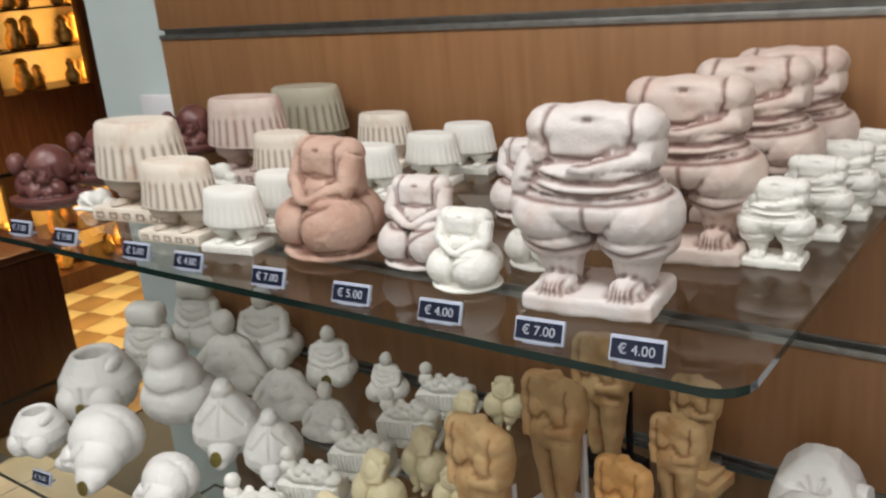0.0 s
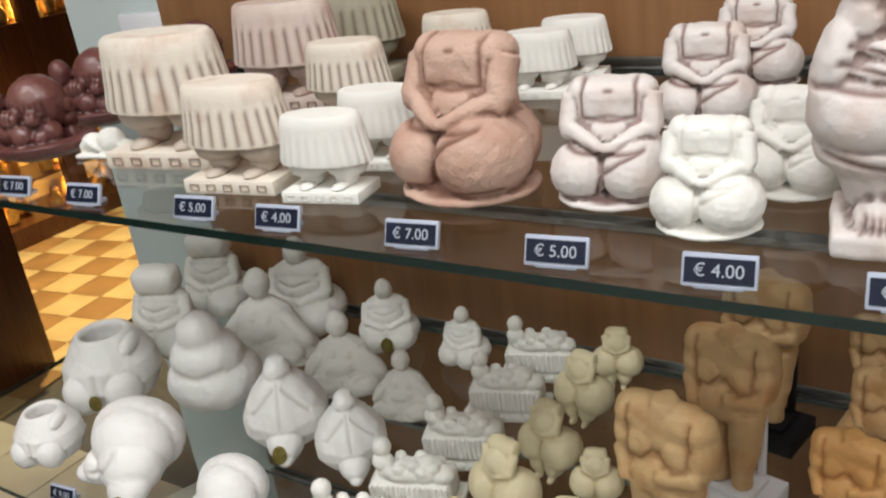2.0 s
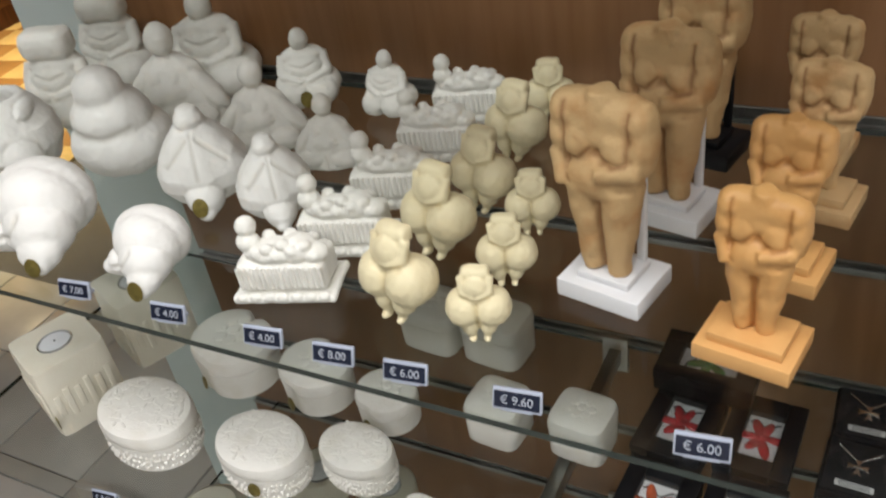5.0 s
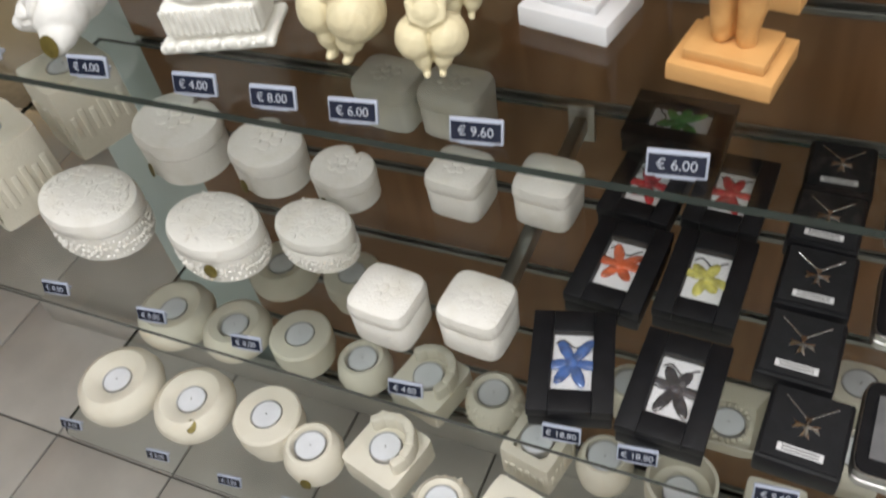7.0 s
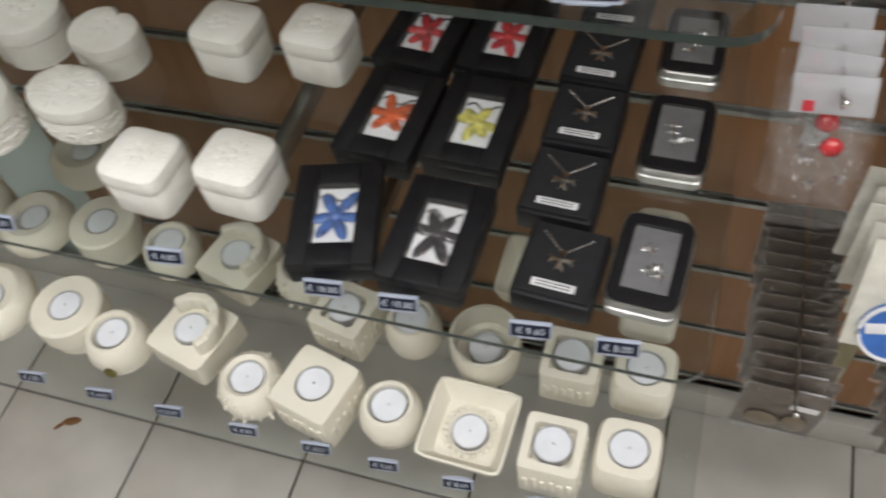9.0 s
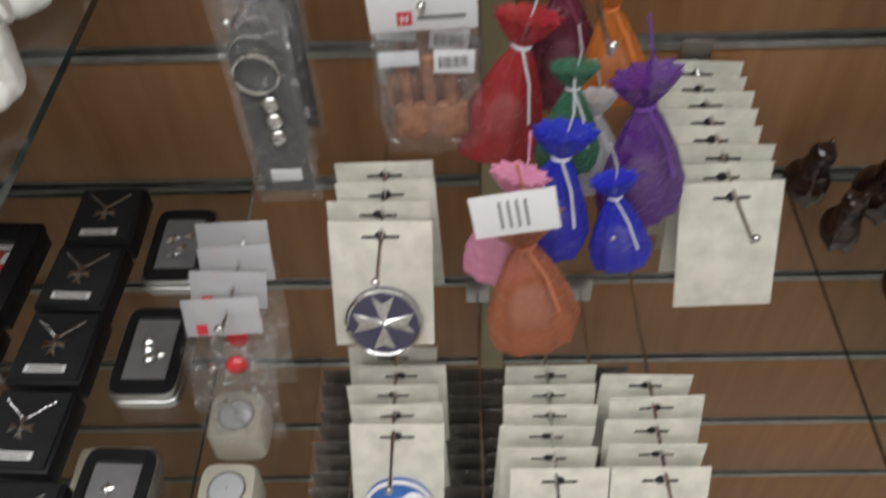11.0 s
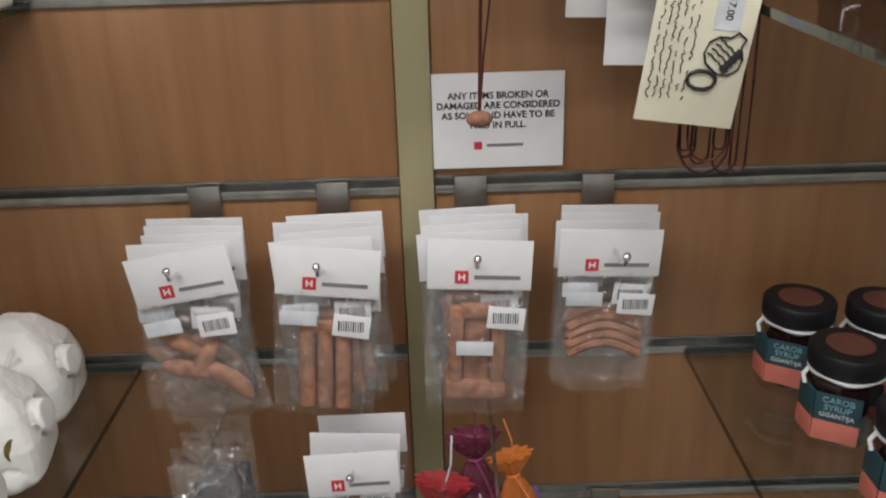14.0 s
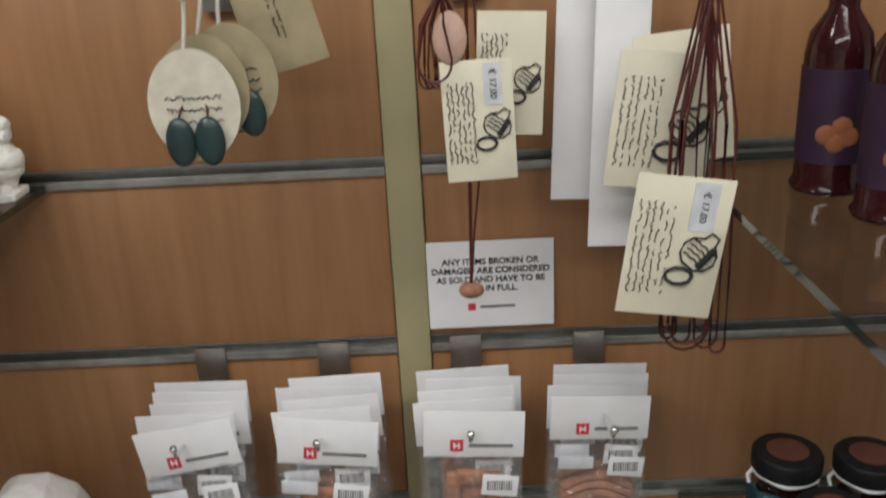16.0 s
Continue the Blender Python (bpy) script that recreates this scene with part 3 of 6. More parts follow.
def cloak_body():
    """A veiled woman with outspread arms."""
    bm = bmesh.new()
    lathe(bm, [(0.52, 0.0), (0.54, 0.05), (0.42, 0.25), (0.33, 0.45), (0.27, 0.58), (0.12, 0.68), (0.02, 0.70)], 28, lambda a, r, z: (r * math.cos(a) * (1 + 0.05 * math.cos(9 * a)), 0.62 * r * math.sin(a) * (1 + 0.05 * math.cos(9 * a))))
    ball(bm, (0, -0.02, 0.84), (0.135, 0.14, 0.16))
    for s in (-1, 1):
        ball(bm, (0.33 * s, -0.06, 0.36), (0.09, 0.10, 0.28), (0, -38 * s, 0))
        ball(bm, (0.08 * s, -0.13, 0.50), (0.07, 0.06, 0.08))
        ball(bm, (0.20 * s, -0.18, 0.13), (0.24, 0.17, 0.12), (0, 0, -12 * s))
    ball(bm, (0, -0.10, 0.34), (0.22, 0.17, 0.16))
    return sculpt("cloak_body", bm, 0.016, 3, [[(0, 0.2), (0.02, 0.04)]], 0.02, 0.015)


def crouch_body():
    """A woman folded forwards: a smooth dome drawn out to a point on the floor."""
    bm = bmesh.new()
    ball(bm, (0.02, 0.10, 0.46), (0.50, 0.46, 0.47))
    ball(bm, (0.06, -0.12, 0.48), (0.44, 0.42, 0.44))
    ball(bm, (0.12, -0.38, 0.36), (0.34, 0.36, 0.33), (28, 0, -8))
    ball(bm, (0.16, -0.60, 0.22), (0.22, 0.26, 0.20), (30, 0, -8))
    ball(bm, (0.18, -0.76, 0.12), (0.12, 0.14, 0.11))
    ball(bm, (-0.42, -0.22, 0.16), (0.20, 0.22, 0.13))
    ball(bm, (-0.26, -0.30, 0.28), (0.20, 0.24, 0.22))
    bmesh.ops.scale(bm, vec=(1.12, 0.87, 1), verts=bm.verts)
    return sculpt("crouch_body", bm, 0.022, 9, [[(-0.34, 0.30), (-0.12, 0.36), (0.05, 0.60)]], 0.03, 0.03)


def fan_body():
    """An onion-shaped bowed woman whose folds gather at the crown."""
    bm = bmesh.new()
    prof = [(0.20, 0.0), (0.36, 0.08), (0.46, 0.24), (0.47, 0.38), (0.40, 0.54), (0.28, 0.70), (0.17, 0.82), (0.13, 0.92), (0.10, 0.98), (0.02, 1.0)]
    lathe(bm, prof, 54, lambda a, r, z: (r * (1 - 0.06 * (0.5 + 0.5 * math.cos(6 * a)) ** 2) * math.cos(a), r * (1 - 0.06 * (0.5 + 0.5 * math.cos(6 * a)) ** 2) * math.sin(a)))
    ball(bm, (0, -0.02, 0.86), (0.15, 0.16, 0.13))
    ball(bm, (0.0, -0.34, 0.20), (0.20, 0.26, 0.19), (24, 0, 0))
    ball(bm, (0.0, -0.50, 0.08), (0.10, 0.12, 0.08))
    return sculpt("fan_body", bm, 0.016, 3, [[(0, 0.78), (0, 0.40)], [(-0.05, 0.74), (-0.30, 0.50)], [(0.05, 0.74), (0.30, 0.50)]], 0.018, 0.022)


def bowl_body():
    """A hollow round pot shaped like a squatting body."""
    bm = bmesh.new()
    lathe(bm, [(0.30, 0.0), (0.48, 0.12), (0.60, 0.38), (0.56, 0.62), (0.42, 0.84), (0.34, 0.95), (0.30, 0.97), (0.25, 0.93), (0.27, 0.70), (0.2, 0.55)], 40)
    ball(bm, (-0.22, -0.38, 0.34), (0.26, 0.26, 0.30))
    ball(bm, (0.24, -0.36, 0.34), (0.26, 0.26, 0.30))
    ball(bm, (0.36, -0.1, 0.80), (0.10, 0.22, 0.12))
    return sculpt("bowl_body", bm, 0.02, 2, [[(0, 0.6), (0, 0.05)]], 0.03, 0.03)


def couch_body():
    """A woman asleep on a ribbed couch."""
    bm = bmesh.new()
    box(bm, (0, 0, 0.06), (1.25, 0.72, 0.10), 0.04)
    for k in range(7):
        ball(bm, (-0.5 + 0.166 * k, -0.33, 0.10), (0.075, 0.06, 0.06), sub=2)
    box(bm, (0, 0, 0.32), (1.08, 0.56, 0.40), 0.10, seg=3)
    for k in range(15):
        box(bm, (-0.49 + 0.07 * k, -0.288, 0.33), (0.034, 0.04, 0.30))
    ball(bm, (-0.05, -0.06, 0.58), (0.40, 0.22, 0.13))
    ball(bm, (0.22, -0.06, 0.60), (0.22, 0.22, 0.16))
    ball(bm, (0.42, -0.10, 0.56), (0.16, 0.16, 0.11))
    ball(bm, (-0.22, -0.18, 0.62), (0.10, 0.09, 0.09))
    ball(bm, (0.0, -0.20, 0.60), (0.10, 0.09, 0.09))
    for k, (x, y, z) in enumerate(((-0.1, -0.2, 0.68), (0.08, -0.17, 0.72), (0.2, -0.22, 0.66), (0.33, -0.16, 0.68), (0.44, -0.2, 0.58), (-0.16, 0.08, 0.68), (0.1, 0.1, 0.68), (0.34, 0.1, 0.62))):
        ball(bm, (x, y, z), (0.085, 0.075, 0.075), sub=2)
    ball(bm, (-0.36, -0.06, 0.70), (0.15, 0.13, 0.12))
    ball(bm, (-0.36, -0.02, 0.88), (0.125, 0.12, 0.13))
    return sculpt("couch_body", bm, 0.012, 1, (), 0.02, 0.0)


def venus_body(curl=0.0):
    """A plump torso with folded arms, heavy round hips and short tapering legs."""
    bm = bmesh.new()
    box(bm, (0, 0.05, 0.88), (0.36, 0.20, 0.20), 0.07, seg=3)
    ball(bm, (0, -0.02, 0.73), (0.19, 0.15, 0.18))
    ball(bm, (0, -0.04, 0.62), (0.17, 0.14, 0.12))
    for s in (-1, 1):
        ball(bm, (0.165 * s, 0.0, 0.42), (0.245, 0.27, 0.25), (0, 10 * s, 0))
        ball(bm, (0.11 * s, -0.08, 0.21), (0.12, 0.14, 0.15))
        rod(bm, (0.10 * s, -0.10, 0.18), (0.085 * s, -0.13, 0.03), 0.085, 0.045)
        ball(bm, (0.085 * s, -0.15, 0.03), (0.05, 0.075, 0.035))
        rod(bm, (0.18 * s, 0.0, 0.88), (0.16 * s, -0.08, 0.68), 0.055, 0.055)
        rod(bm, (0.17 * s, -0.08, 0.70), (0.03 * s, -0.15, 0.64), 0.055, 0.04)
    return sculpt("venus_body", bm, 0.016, 9, [[(0, 0.56), (0, 0.05)], [(-0.17, 0.64), (0, 0.60), (0.17, 0.64)]], 0.020, 0.02)


def torso_body():
    """A headless standing woman, arms held close under the breast, legs together."""
    bm = bmesh.new()
    box(bm, (0, 0.01, 0.82), (0.48, 0.18, 0.30), 0.08, seg=3)
    rod(bm, (0, 0, 0.93), (0, 0, 0.985), 0.085, 0.075)
    for s in (-1, 1):
        ball(bm, (0.215 * s, 0.0, 0.86), (0.085, 0.10, 0.10))
        ball(bm, (0.235 * s, 0.0, 0.75), (0.066, 0.095, 0.17), (0, 3 * s, 0))
        ball(bm, (0.115 * s, -0.055, 0.725), (0.10, 0.050, 0.10), (0, 12 * s, 0))
        rod(bm, (0.105 * s, 0.0, 0.52), (0.085 * s, 0.0, 0.20), 0.125, 0.085)
        rod(bm, (0.085 * s, 0.0, 0.22), (0.075 * s, 0.0, 0.0), 0.085, 0.068)
    ball(bm, (0, 0.0, 0.56), (0.225, 0.135, 0.15))
    rod(bm, (0.24, -0.05, 0.64), (0.02, -0.13, 0.61), 0.055, 0.04)
    rod(bm, (-0.25, -0.03, 0.66), (-0.20, -0.09, 0.50), 0.06, 0.04)
    lines = [[(-0.185, 0.92), (-0.18, 0.68)], [(0.185, 0.92), (0.18, 0.68)], [(-0.03, 0.72), (-0.10, 0.655), (-0.17, 0.66)], [(0.03, 0.69), (0.11, 0.665), (0.17, 0.68)], [(0, 0.44), (0, 0.0)]]
    bmesh.ops.scale(bm, vec=(0.88, 1, 1), verts=bm.verts)
    return sculpt("torso_body", bm, 0.012, 10, [[(0.88 * x, z) for x, z in ln] for ln in lines], 0.011, 0.009)


def tower_body():
    """A burner with a peaked carved front, half human half house."""
    bm = bmesh.new()
    lathe(bm, [(0.44, 0.0), (0.50, 0.08), (0.50, 0.40), (0.42, 0.66), (0.22, 0.92), (0.08, 1.0)], 48, lambda a, r, z: squircle(a, r, r))
    rod(bm, (0.30, -0.05, 0.50), (0.56, -0.10, 0.54), 0.17, 0.15, 20)
    for side in (-1, 1):
        ball(bm, (0.24 * side, -0.38, 0.14), (0.17, 0.20, 0.14))
    lines = []
    for k in range(4):
        a = math.pi / 4 + k * math.pi / 2
        c, s = math.cos(a), math.sin(a)
        lines.append([(0.03 * c, 0.62 + 0.03 * s), (0.17 * c - 0.05 * s, 0.62 + 0.17 * s + 0.05 * c)])
        lines.append([(0.03 * c, 0.62 + 0.03 * s), (0.17 * c + 0.05 * s, 0.62 + 0.17 * s - 0.05 * c)])
    return sculpt("tower_body", bm, 0.018, 2, lines, 0.022, 0.05)


def cluster_body():
    """A glazed group of small knotted figures in a shell."""
    r = random.Random(7)
    bm = bmesh.new()
    lathe(bm, [(0.40, 0.0), (0.62, 0.10), (0.66, 0.20), (0.5, 0.22), (0.3, 0.16)], 28, lambda a, q, z: (q * math.cos(a), 0.8 * q * math.sin(a)))
    ball(bm, (0.05, 0.05, 0.62), (0.36, 0.33, 0.36))
    for k in range(22):
        a = r.random() * 6.28
        ball(bm, (0.36 * math.cos(a), 0.30 * math.sin(a), 0.18 + 0.45 * r.random()), 0.09 + 0.07 * r.random(), sub=2)
    ball(bm, (-0.42, -0.1, 0.72), (0.14, 0.14, 0.18))
    return sculpt("cluster_body", bm, 0.022, 1, [[(-0.25 + 0.07 * k, 0.66), (-0.27 + 0.075 * k, 0.52)] for k in range(8)], 0.015, 0.02)


def sleeper_body():
    bm = bmesh.new()
    box(bm, (0, 0, 0.08), (2.2, 1.0, 0.14), 0.05)
    ball(bm, (-0.6, 0, 0.45), (0.42, 0.36, 0.30))
    ball(bm, (0.15, 0, 0.50), (0.50, 0.42, 0.42))
    ball(bm, (0.75, -0.05, 0.32), (0.36, 0.26, 0.22))
    ball(bm, (-0.95, -0.05, 0.30), (0.20, 0.2, 0.2))
    ball(bm, (-0.3, -0.3, 0.4), (0.4, 0.14, 0.12), (0, 30, 0))
    return sculpt("sleeper_body", bm, 0.05, 1, (), 0.02, 0)


STAND, SEAT, SKIRT = standing_body(), seated_body(), skirt_body()
SQUAT, BLOCKHEAD, PEAR, CLOAK, CROUCH = squat_body(), squat_body(False), pear_body(), cloak_body(), crouch_body()
FAN = fan_body()
BOWL, COUCH, VENUS, TORSO, TOWER, CLUSTER, SLEEP = bowl_body(), couch_body(), venus_body(), torso_body(), tower_body(), cluster_body(), sleeper_body()

# ---- top shelf: washed clay figurines ----
L_ST = "headless plump standing clay figurine with brown washed creases"
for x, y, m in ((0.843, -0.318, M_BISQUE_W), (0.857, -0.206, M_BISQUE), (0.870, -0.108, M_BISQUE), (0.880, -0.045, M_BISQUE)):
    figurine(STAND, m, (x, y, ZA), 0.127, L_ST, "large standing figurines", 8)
for x, y in ((0.924, -0.208), (0.932, -0.139), (0.938, -0.082), (0.944, -0.035)):
    figurine(STAND, M_PLASTER, (x - 0.005, y, ZA), 0.060, "small white plaster plump standing figurine on a glass shelf", "small white standing figurines", 4)
L_SE = "headless plump seated clay figurine with hands in its lap"
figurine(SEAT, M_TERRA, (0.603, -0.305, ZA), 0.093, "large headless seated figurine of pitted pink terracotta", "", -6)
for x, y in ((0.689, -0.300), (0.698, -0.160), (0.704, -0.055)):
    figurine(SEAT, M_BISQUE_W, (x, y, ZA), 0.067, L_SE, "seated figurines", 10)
for x, y in ((0.748, -0.328), (0.775, -0.270)):
    figurine(SEAT, M_PLASTER, (x, y, ZA), 0.055, "small white plaster seated figurine near the shelf front", "small white seated figurines", 4)
L_SK = "clay figurine of a pleated skirt with bare legs on plinth"
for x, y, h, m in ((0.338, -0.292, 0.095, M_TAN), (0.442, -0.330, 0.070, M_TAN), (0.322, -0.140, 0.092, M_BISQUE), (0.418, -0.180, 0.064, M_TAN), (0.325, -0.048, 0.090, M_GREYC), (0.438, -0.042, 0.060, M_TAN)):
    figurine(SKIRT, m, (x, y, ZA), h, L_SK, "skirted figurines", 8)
for x, y in ((0.518, -0.335), (0.516, -0.275), (0.520, -0.160), (0.545, -0.095), (0.552, -0.040)):
    figurine(SKIRT, M_PLASTER, (x, y, ZA), 0.052, "small white plaster skirted figurine on a square plinth", "small white skirted figurines", 10)
for x, y, h in ((0.190, -0.310, 0.068), (0.150, -0.215, 0.070), (0.115, -0.060, 0.066)):
    figurine(CLUSTER, M_MAROON, (x, y, ZA), h, "glossy maroon ceramic group of huddled little figures", "maroon groups", 30)
figurine(SLEEP, M_PLASTER, (0.262, -0.300, ZA), 0.025, "tiny white plaster figurine of a sleeping woman", "sleeping figurines", 10)
figurine(SLEEP, M_PLASTER, (0.300, -0.170, ZA), 0.025, "tiny white plaster figurine of a sleeping woman", "sleeping figurines", 0)

# ---- second shelf: white, cream and orange figurines ----
G = "white figurines"
figurine(BOWL, M_SMOOTH, (0.115, -0.395 + 0.045, ZB), 0.055, "small hollow white plaster pot shaped like a body", G, 20)
figurine(BOWL, M_SMOOTH, (0.090, -0.250, ZB), 0.085, "hollow round white plaster pot shaped like a squatting body", G, 30)
figurine(PEAR, M_SMOOTH, (0.208, -0.215, ZB), 0.112, "smooth white pear-shaped seated figurine with bowed head", G, 25)
figurine(BLOCKHEAD, M_PLASTER, (0.065, -0.150, ZB), 0.108, "white plaster seated figurine with a block-like top", G, 20)
figurine(BLOCKHEAD, M_PLASTER, (0.045, -0.050, ZB), 0.108, "white plaster seated figurine with a block-like top", G, 20)
figurine(CLOAK, M_PLASTER, (0.195, -0.120, ZB), 0.110, "white plaster seated woman with outspread arms", G, 20)
figurine(SQUAT, M_PLASTER, (0.190, -0.050, ZB), 0.115, "white plaster fat seated woman with folded arms", G, 20)
figurine(SQUAT, M_PLASTER, (0.312, -0.052, ZB), 0.080, "white plaster fat seated woman leaning on one knee", G, 30)
figurine(CLOAK, M_PLASTER, (0.318, -0.140, ZB), 0.088, "white plaster seated woman with outspread arms", G, 25)
figurine(CLOAK, M_PLASTER, (0.404, -0.155, ZB), 0.068, "small white plaster seated woman with outspread arms", G, 15)
figurine(SQUAT, M_PLASTER, (0.412, -0.055, ZB), 0.064, "small white plaster cross-legged seated woman", G, 0)
figurine(CROUCH, M_SMOOTH, (0.224, -0.3335, ZB), 0.080, "smooth white crouching woman folded over her knees", G, 20)
figurine(CROUCH, M_SMOOTH, (0.350, -0.341, ZB), 0.058, "small smooth white crouching woman resting her head", G, 10)
figurine(FAN, M_SMOOTH, (0.322, -0.235, ZB), 0.088, "smooth white squatting woman with fan-like folds", G, 35)
figurine(FAN, M_SMOOTH, (0.402, -0.240, ZB), 0.072, "smooth white squatting woman with fan-like folds", G, 40)
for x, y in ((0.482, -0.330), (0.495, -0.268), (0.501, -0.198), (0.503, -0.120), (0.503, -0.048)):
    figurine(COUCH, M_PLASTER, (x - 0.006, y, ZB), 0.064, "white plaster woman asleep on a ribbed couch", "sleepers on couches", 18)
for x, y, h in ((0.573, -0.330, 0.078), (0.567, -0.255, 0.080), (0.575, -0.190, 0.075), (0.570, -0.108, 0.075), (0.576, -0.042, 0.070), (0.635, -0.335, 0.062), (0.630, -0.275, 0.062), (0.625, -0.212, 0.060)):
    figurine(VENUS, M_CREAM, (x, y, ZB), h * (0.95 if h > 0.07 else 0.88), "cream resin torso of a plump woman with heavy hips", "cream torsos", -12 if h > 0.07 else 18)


def plinth(x, y, w, d, h, material, label, rodh, turn):
    p = thing("display_plinth", (x, y, ZB), label, "plinth", "figurine plinths", turn)
    bm = bmesh.new()
    box(bm, (0, 0, h * 0.36), (w, d, h * 0.72), 0.0012)
    part("base", bm, material, p)
    bm = bmesh.new()
    box(bm, (0, 0, h * 0.86), (w * 0.62, d * 0.66, h * 0.28), 0.001)
    part("step", bm, material, p)
    bm = bmesh.new()
    box(bm, (w * 0.22, d * 0.30, h + rodh / 2 - 0.001), (0.006, 0.005, rodh), 0.0006)
    part("support_rod", bm, material, p)
    return p


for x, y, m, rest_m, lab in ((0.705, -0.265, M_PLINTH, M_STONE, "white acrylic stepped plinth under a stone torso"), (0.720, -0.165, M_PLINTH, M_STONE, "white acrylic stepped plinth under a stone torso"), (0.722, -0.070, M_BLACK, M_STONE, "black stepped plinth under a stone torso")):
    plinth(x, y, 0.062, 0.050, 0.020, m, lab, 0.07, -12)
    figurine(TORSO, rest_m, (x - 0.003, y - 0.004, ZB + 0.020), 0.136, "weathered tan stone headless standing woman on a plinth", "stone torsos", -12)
for x, y, m in ((0.803, -0.300, M_ORANGE), (0.806, -0.215, M_ORANGE), (0.818, -0.130, M_STONE), (0.805, -0.050, M_STONE)):
    p = thing("display_plinth", (x, y, ZB), "orange resin stepped plinth under a carved torso", "plinth", "figurine plinths", -10)
    bm = bmesh.new()
    box(bm, (0, 0, 0.006), (0.060, 0.046, 0.012), 0.0012)
    part("base", bm, m, p)
    bm = bmesh.new()
    box(bm, (0, 0, 0.0155), (0.046, 0.034, 0.007), 0.001)
    part("step", bm, m, p)
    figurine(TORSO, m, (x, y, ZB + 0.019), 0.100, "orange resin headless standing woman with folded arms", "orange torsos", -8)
for x, y, a in ((0.922, -0.060, 5), (0.932, -0.140, 12), (0.938, -0.232, 30), (0.938, -0.325, 18)):
    figurine(TOWER, M_SMOOTH, (x, y, ZB), 0.078, "white plaster rounded burner with an engraved eight-pointed cross", "white burners", a)


# ---- gold stickers on the plaster ----
def sticker(loc, turn, tilt=70, s=0.0085):
    bm = bmesh.new()
    lathe(bm, [(s, 0), (s, 0.0006), (s * 0.9, 0.0008)], 20, lambda a, r, z: (0.78 * r * math.cos(a), r * math.sin(a)))
    ob = solid("foil_sticker", bm, M_GOLD, "oval olive-gold foil sticker on white plaster", "sticker", "foil stickers")
    ob.matrix_basis = pose(*loc, tilt, 0, turn)


# ---- price tags ----
TAGS = {}


def price_tag(x, y, z, body, turn=6):
    if body not in TAGS:
        t = thing("price_tag", (0, 0, 0), "small pale blue shelf tag with a dark price display", "price tag", "price tags")
        bm = bmesh.new()
        box(bm, (0, 0.0035, 0.0074), (0.031, 0.0030, 0.0145), 0.0008, (-22, 0, 0))
        box(bm, (0, 0.006, 0.0012), (0.020, 0.013, 0.0024), 0.0006)
        part("holder", bm, M_PLASTIC, t)
        bm = bmesh.new()
        box(bm, (0, 0.00185, 0.0080), (0.0285, 0.0006, 0.0106), 0, (-22, 0, 0))
        part("display", bm, M_NAVY, t)
        me = letters(body, 0.0078)
        me.transform(pose(0, 0.0013, 0.0080, 68, 0, 0))
        me.materials.append(M_DIGIT)
        part("price_print", me, None, t)
        TAGS[body] = t
        t.matrix_basis = pose(x, y, z, 0, 0, turn)
        return t
    return copy_thing(TAGS[body], pose(x, y, z, 0, 0, turn))


EUR = "\u20ac "
for x, p in ((0.235, "7.00"), (0.310, "7.00"), (0.382, "7.00"), (0.481, "5.00"), (0.544, "4.00"), (0.629, "7.00"), (0.704, "5.00"), (0.773, "4.00"), (0.842, "7.00"), (0.902, "4.00")):
    price_tag(x - 0.075 * max(0.0, 0.80 - x), -0.395, ZA, EUR + p)
for x, p in ((0.197, "9.00"), (0.321, "7.00"), (0.418, "4.00"), (0.505, "4.00"), (0.563, "8.00"), (0.618, "6.00"), (0.688, "9.60"), (0.797, "6.00"), (0.915, "6.00")):
    price_tag(x - (0.010 if x < 0.65 else 0.003), -0.396, ZB, EUR + p)
for x, p in ((0.208, "8.00"), (0.328, "8.00"), (0.436, "8.00"), (0.590, "4.80"), (0.726, "18.80"), (0.786, "18.80"), (0.886, "9.60"), (0.948, "8.00")):
    price_tag(x - (0.010 if x < 0.5 else 0.004), -0.399, ZC, EUR + p)
for x, p in ((0.076, "8.00"), (0.213, "8.00"), (0.318, "4.80"), (0.406, "4.80"), (0.491, "8.00"), (0.579, "8.00"), (0.661, "8.00"), (0.734, "9.60"), (0.811, "8.00"), (0.895, "8.00")):
    price_tag(x, -0.428, ZD, EUR + p)


# ---- third shelf: trinket boxes ----
def rosette(bm, z, r, n=7):
    for k in range(n):
        a = 2 * math.pi * k / n
        ball(bm, (r * 0.55 * math.cos(a), r * 0.55 * math.sin(a), z), (r * 0.30, r * 0.30, r * 0.10), sub=1)
    ball(bm, (0, 0, z), (r * 0.28, r * 0.28, r * 0.14), sub=1)


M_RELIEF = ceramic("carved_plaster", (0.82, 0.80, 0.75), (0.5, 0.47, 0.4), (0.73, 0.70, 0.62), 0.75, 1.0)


def relief_band(bm, w, d, z, n, h, seed):
    r = random.Random(seed)
    for k in range(n):
        a = 2 * math.pi * k / n
        ball(bm, (w * math.cos(a), d * math.sin(a), z + (r.random() - 0.5) * h), (h * 0.35, h * 0.35, h * (0.25 + 0.2 * r.random())), (0, 0, math.degrees(a)), sub=1)


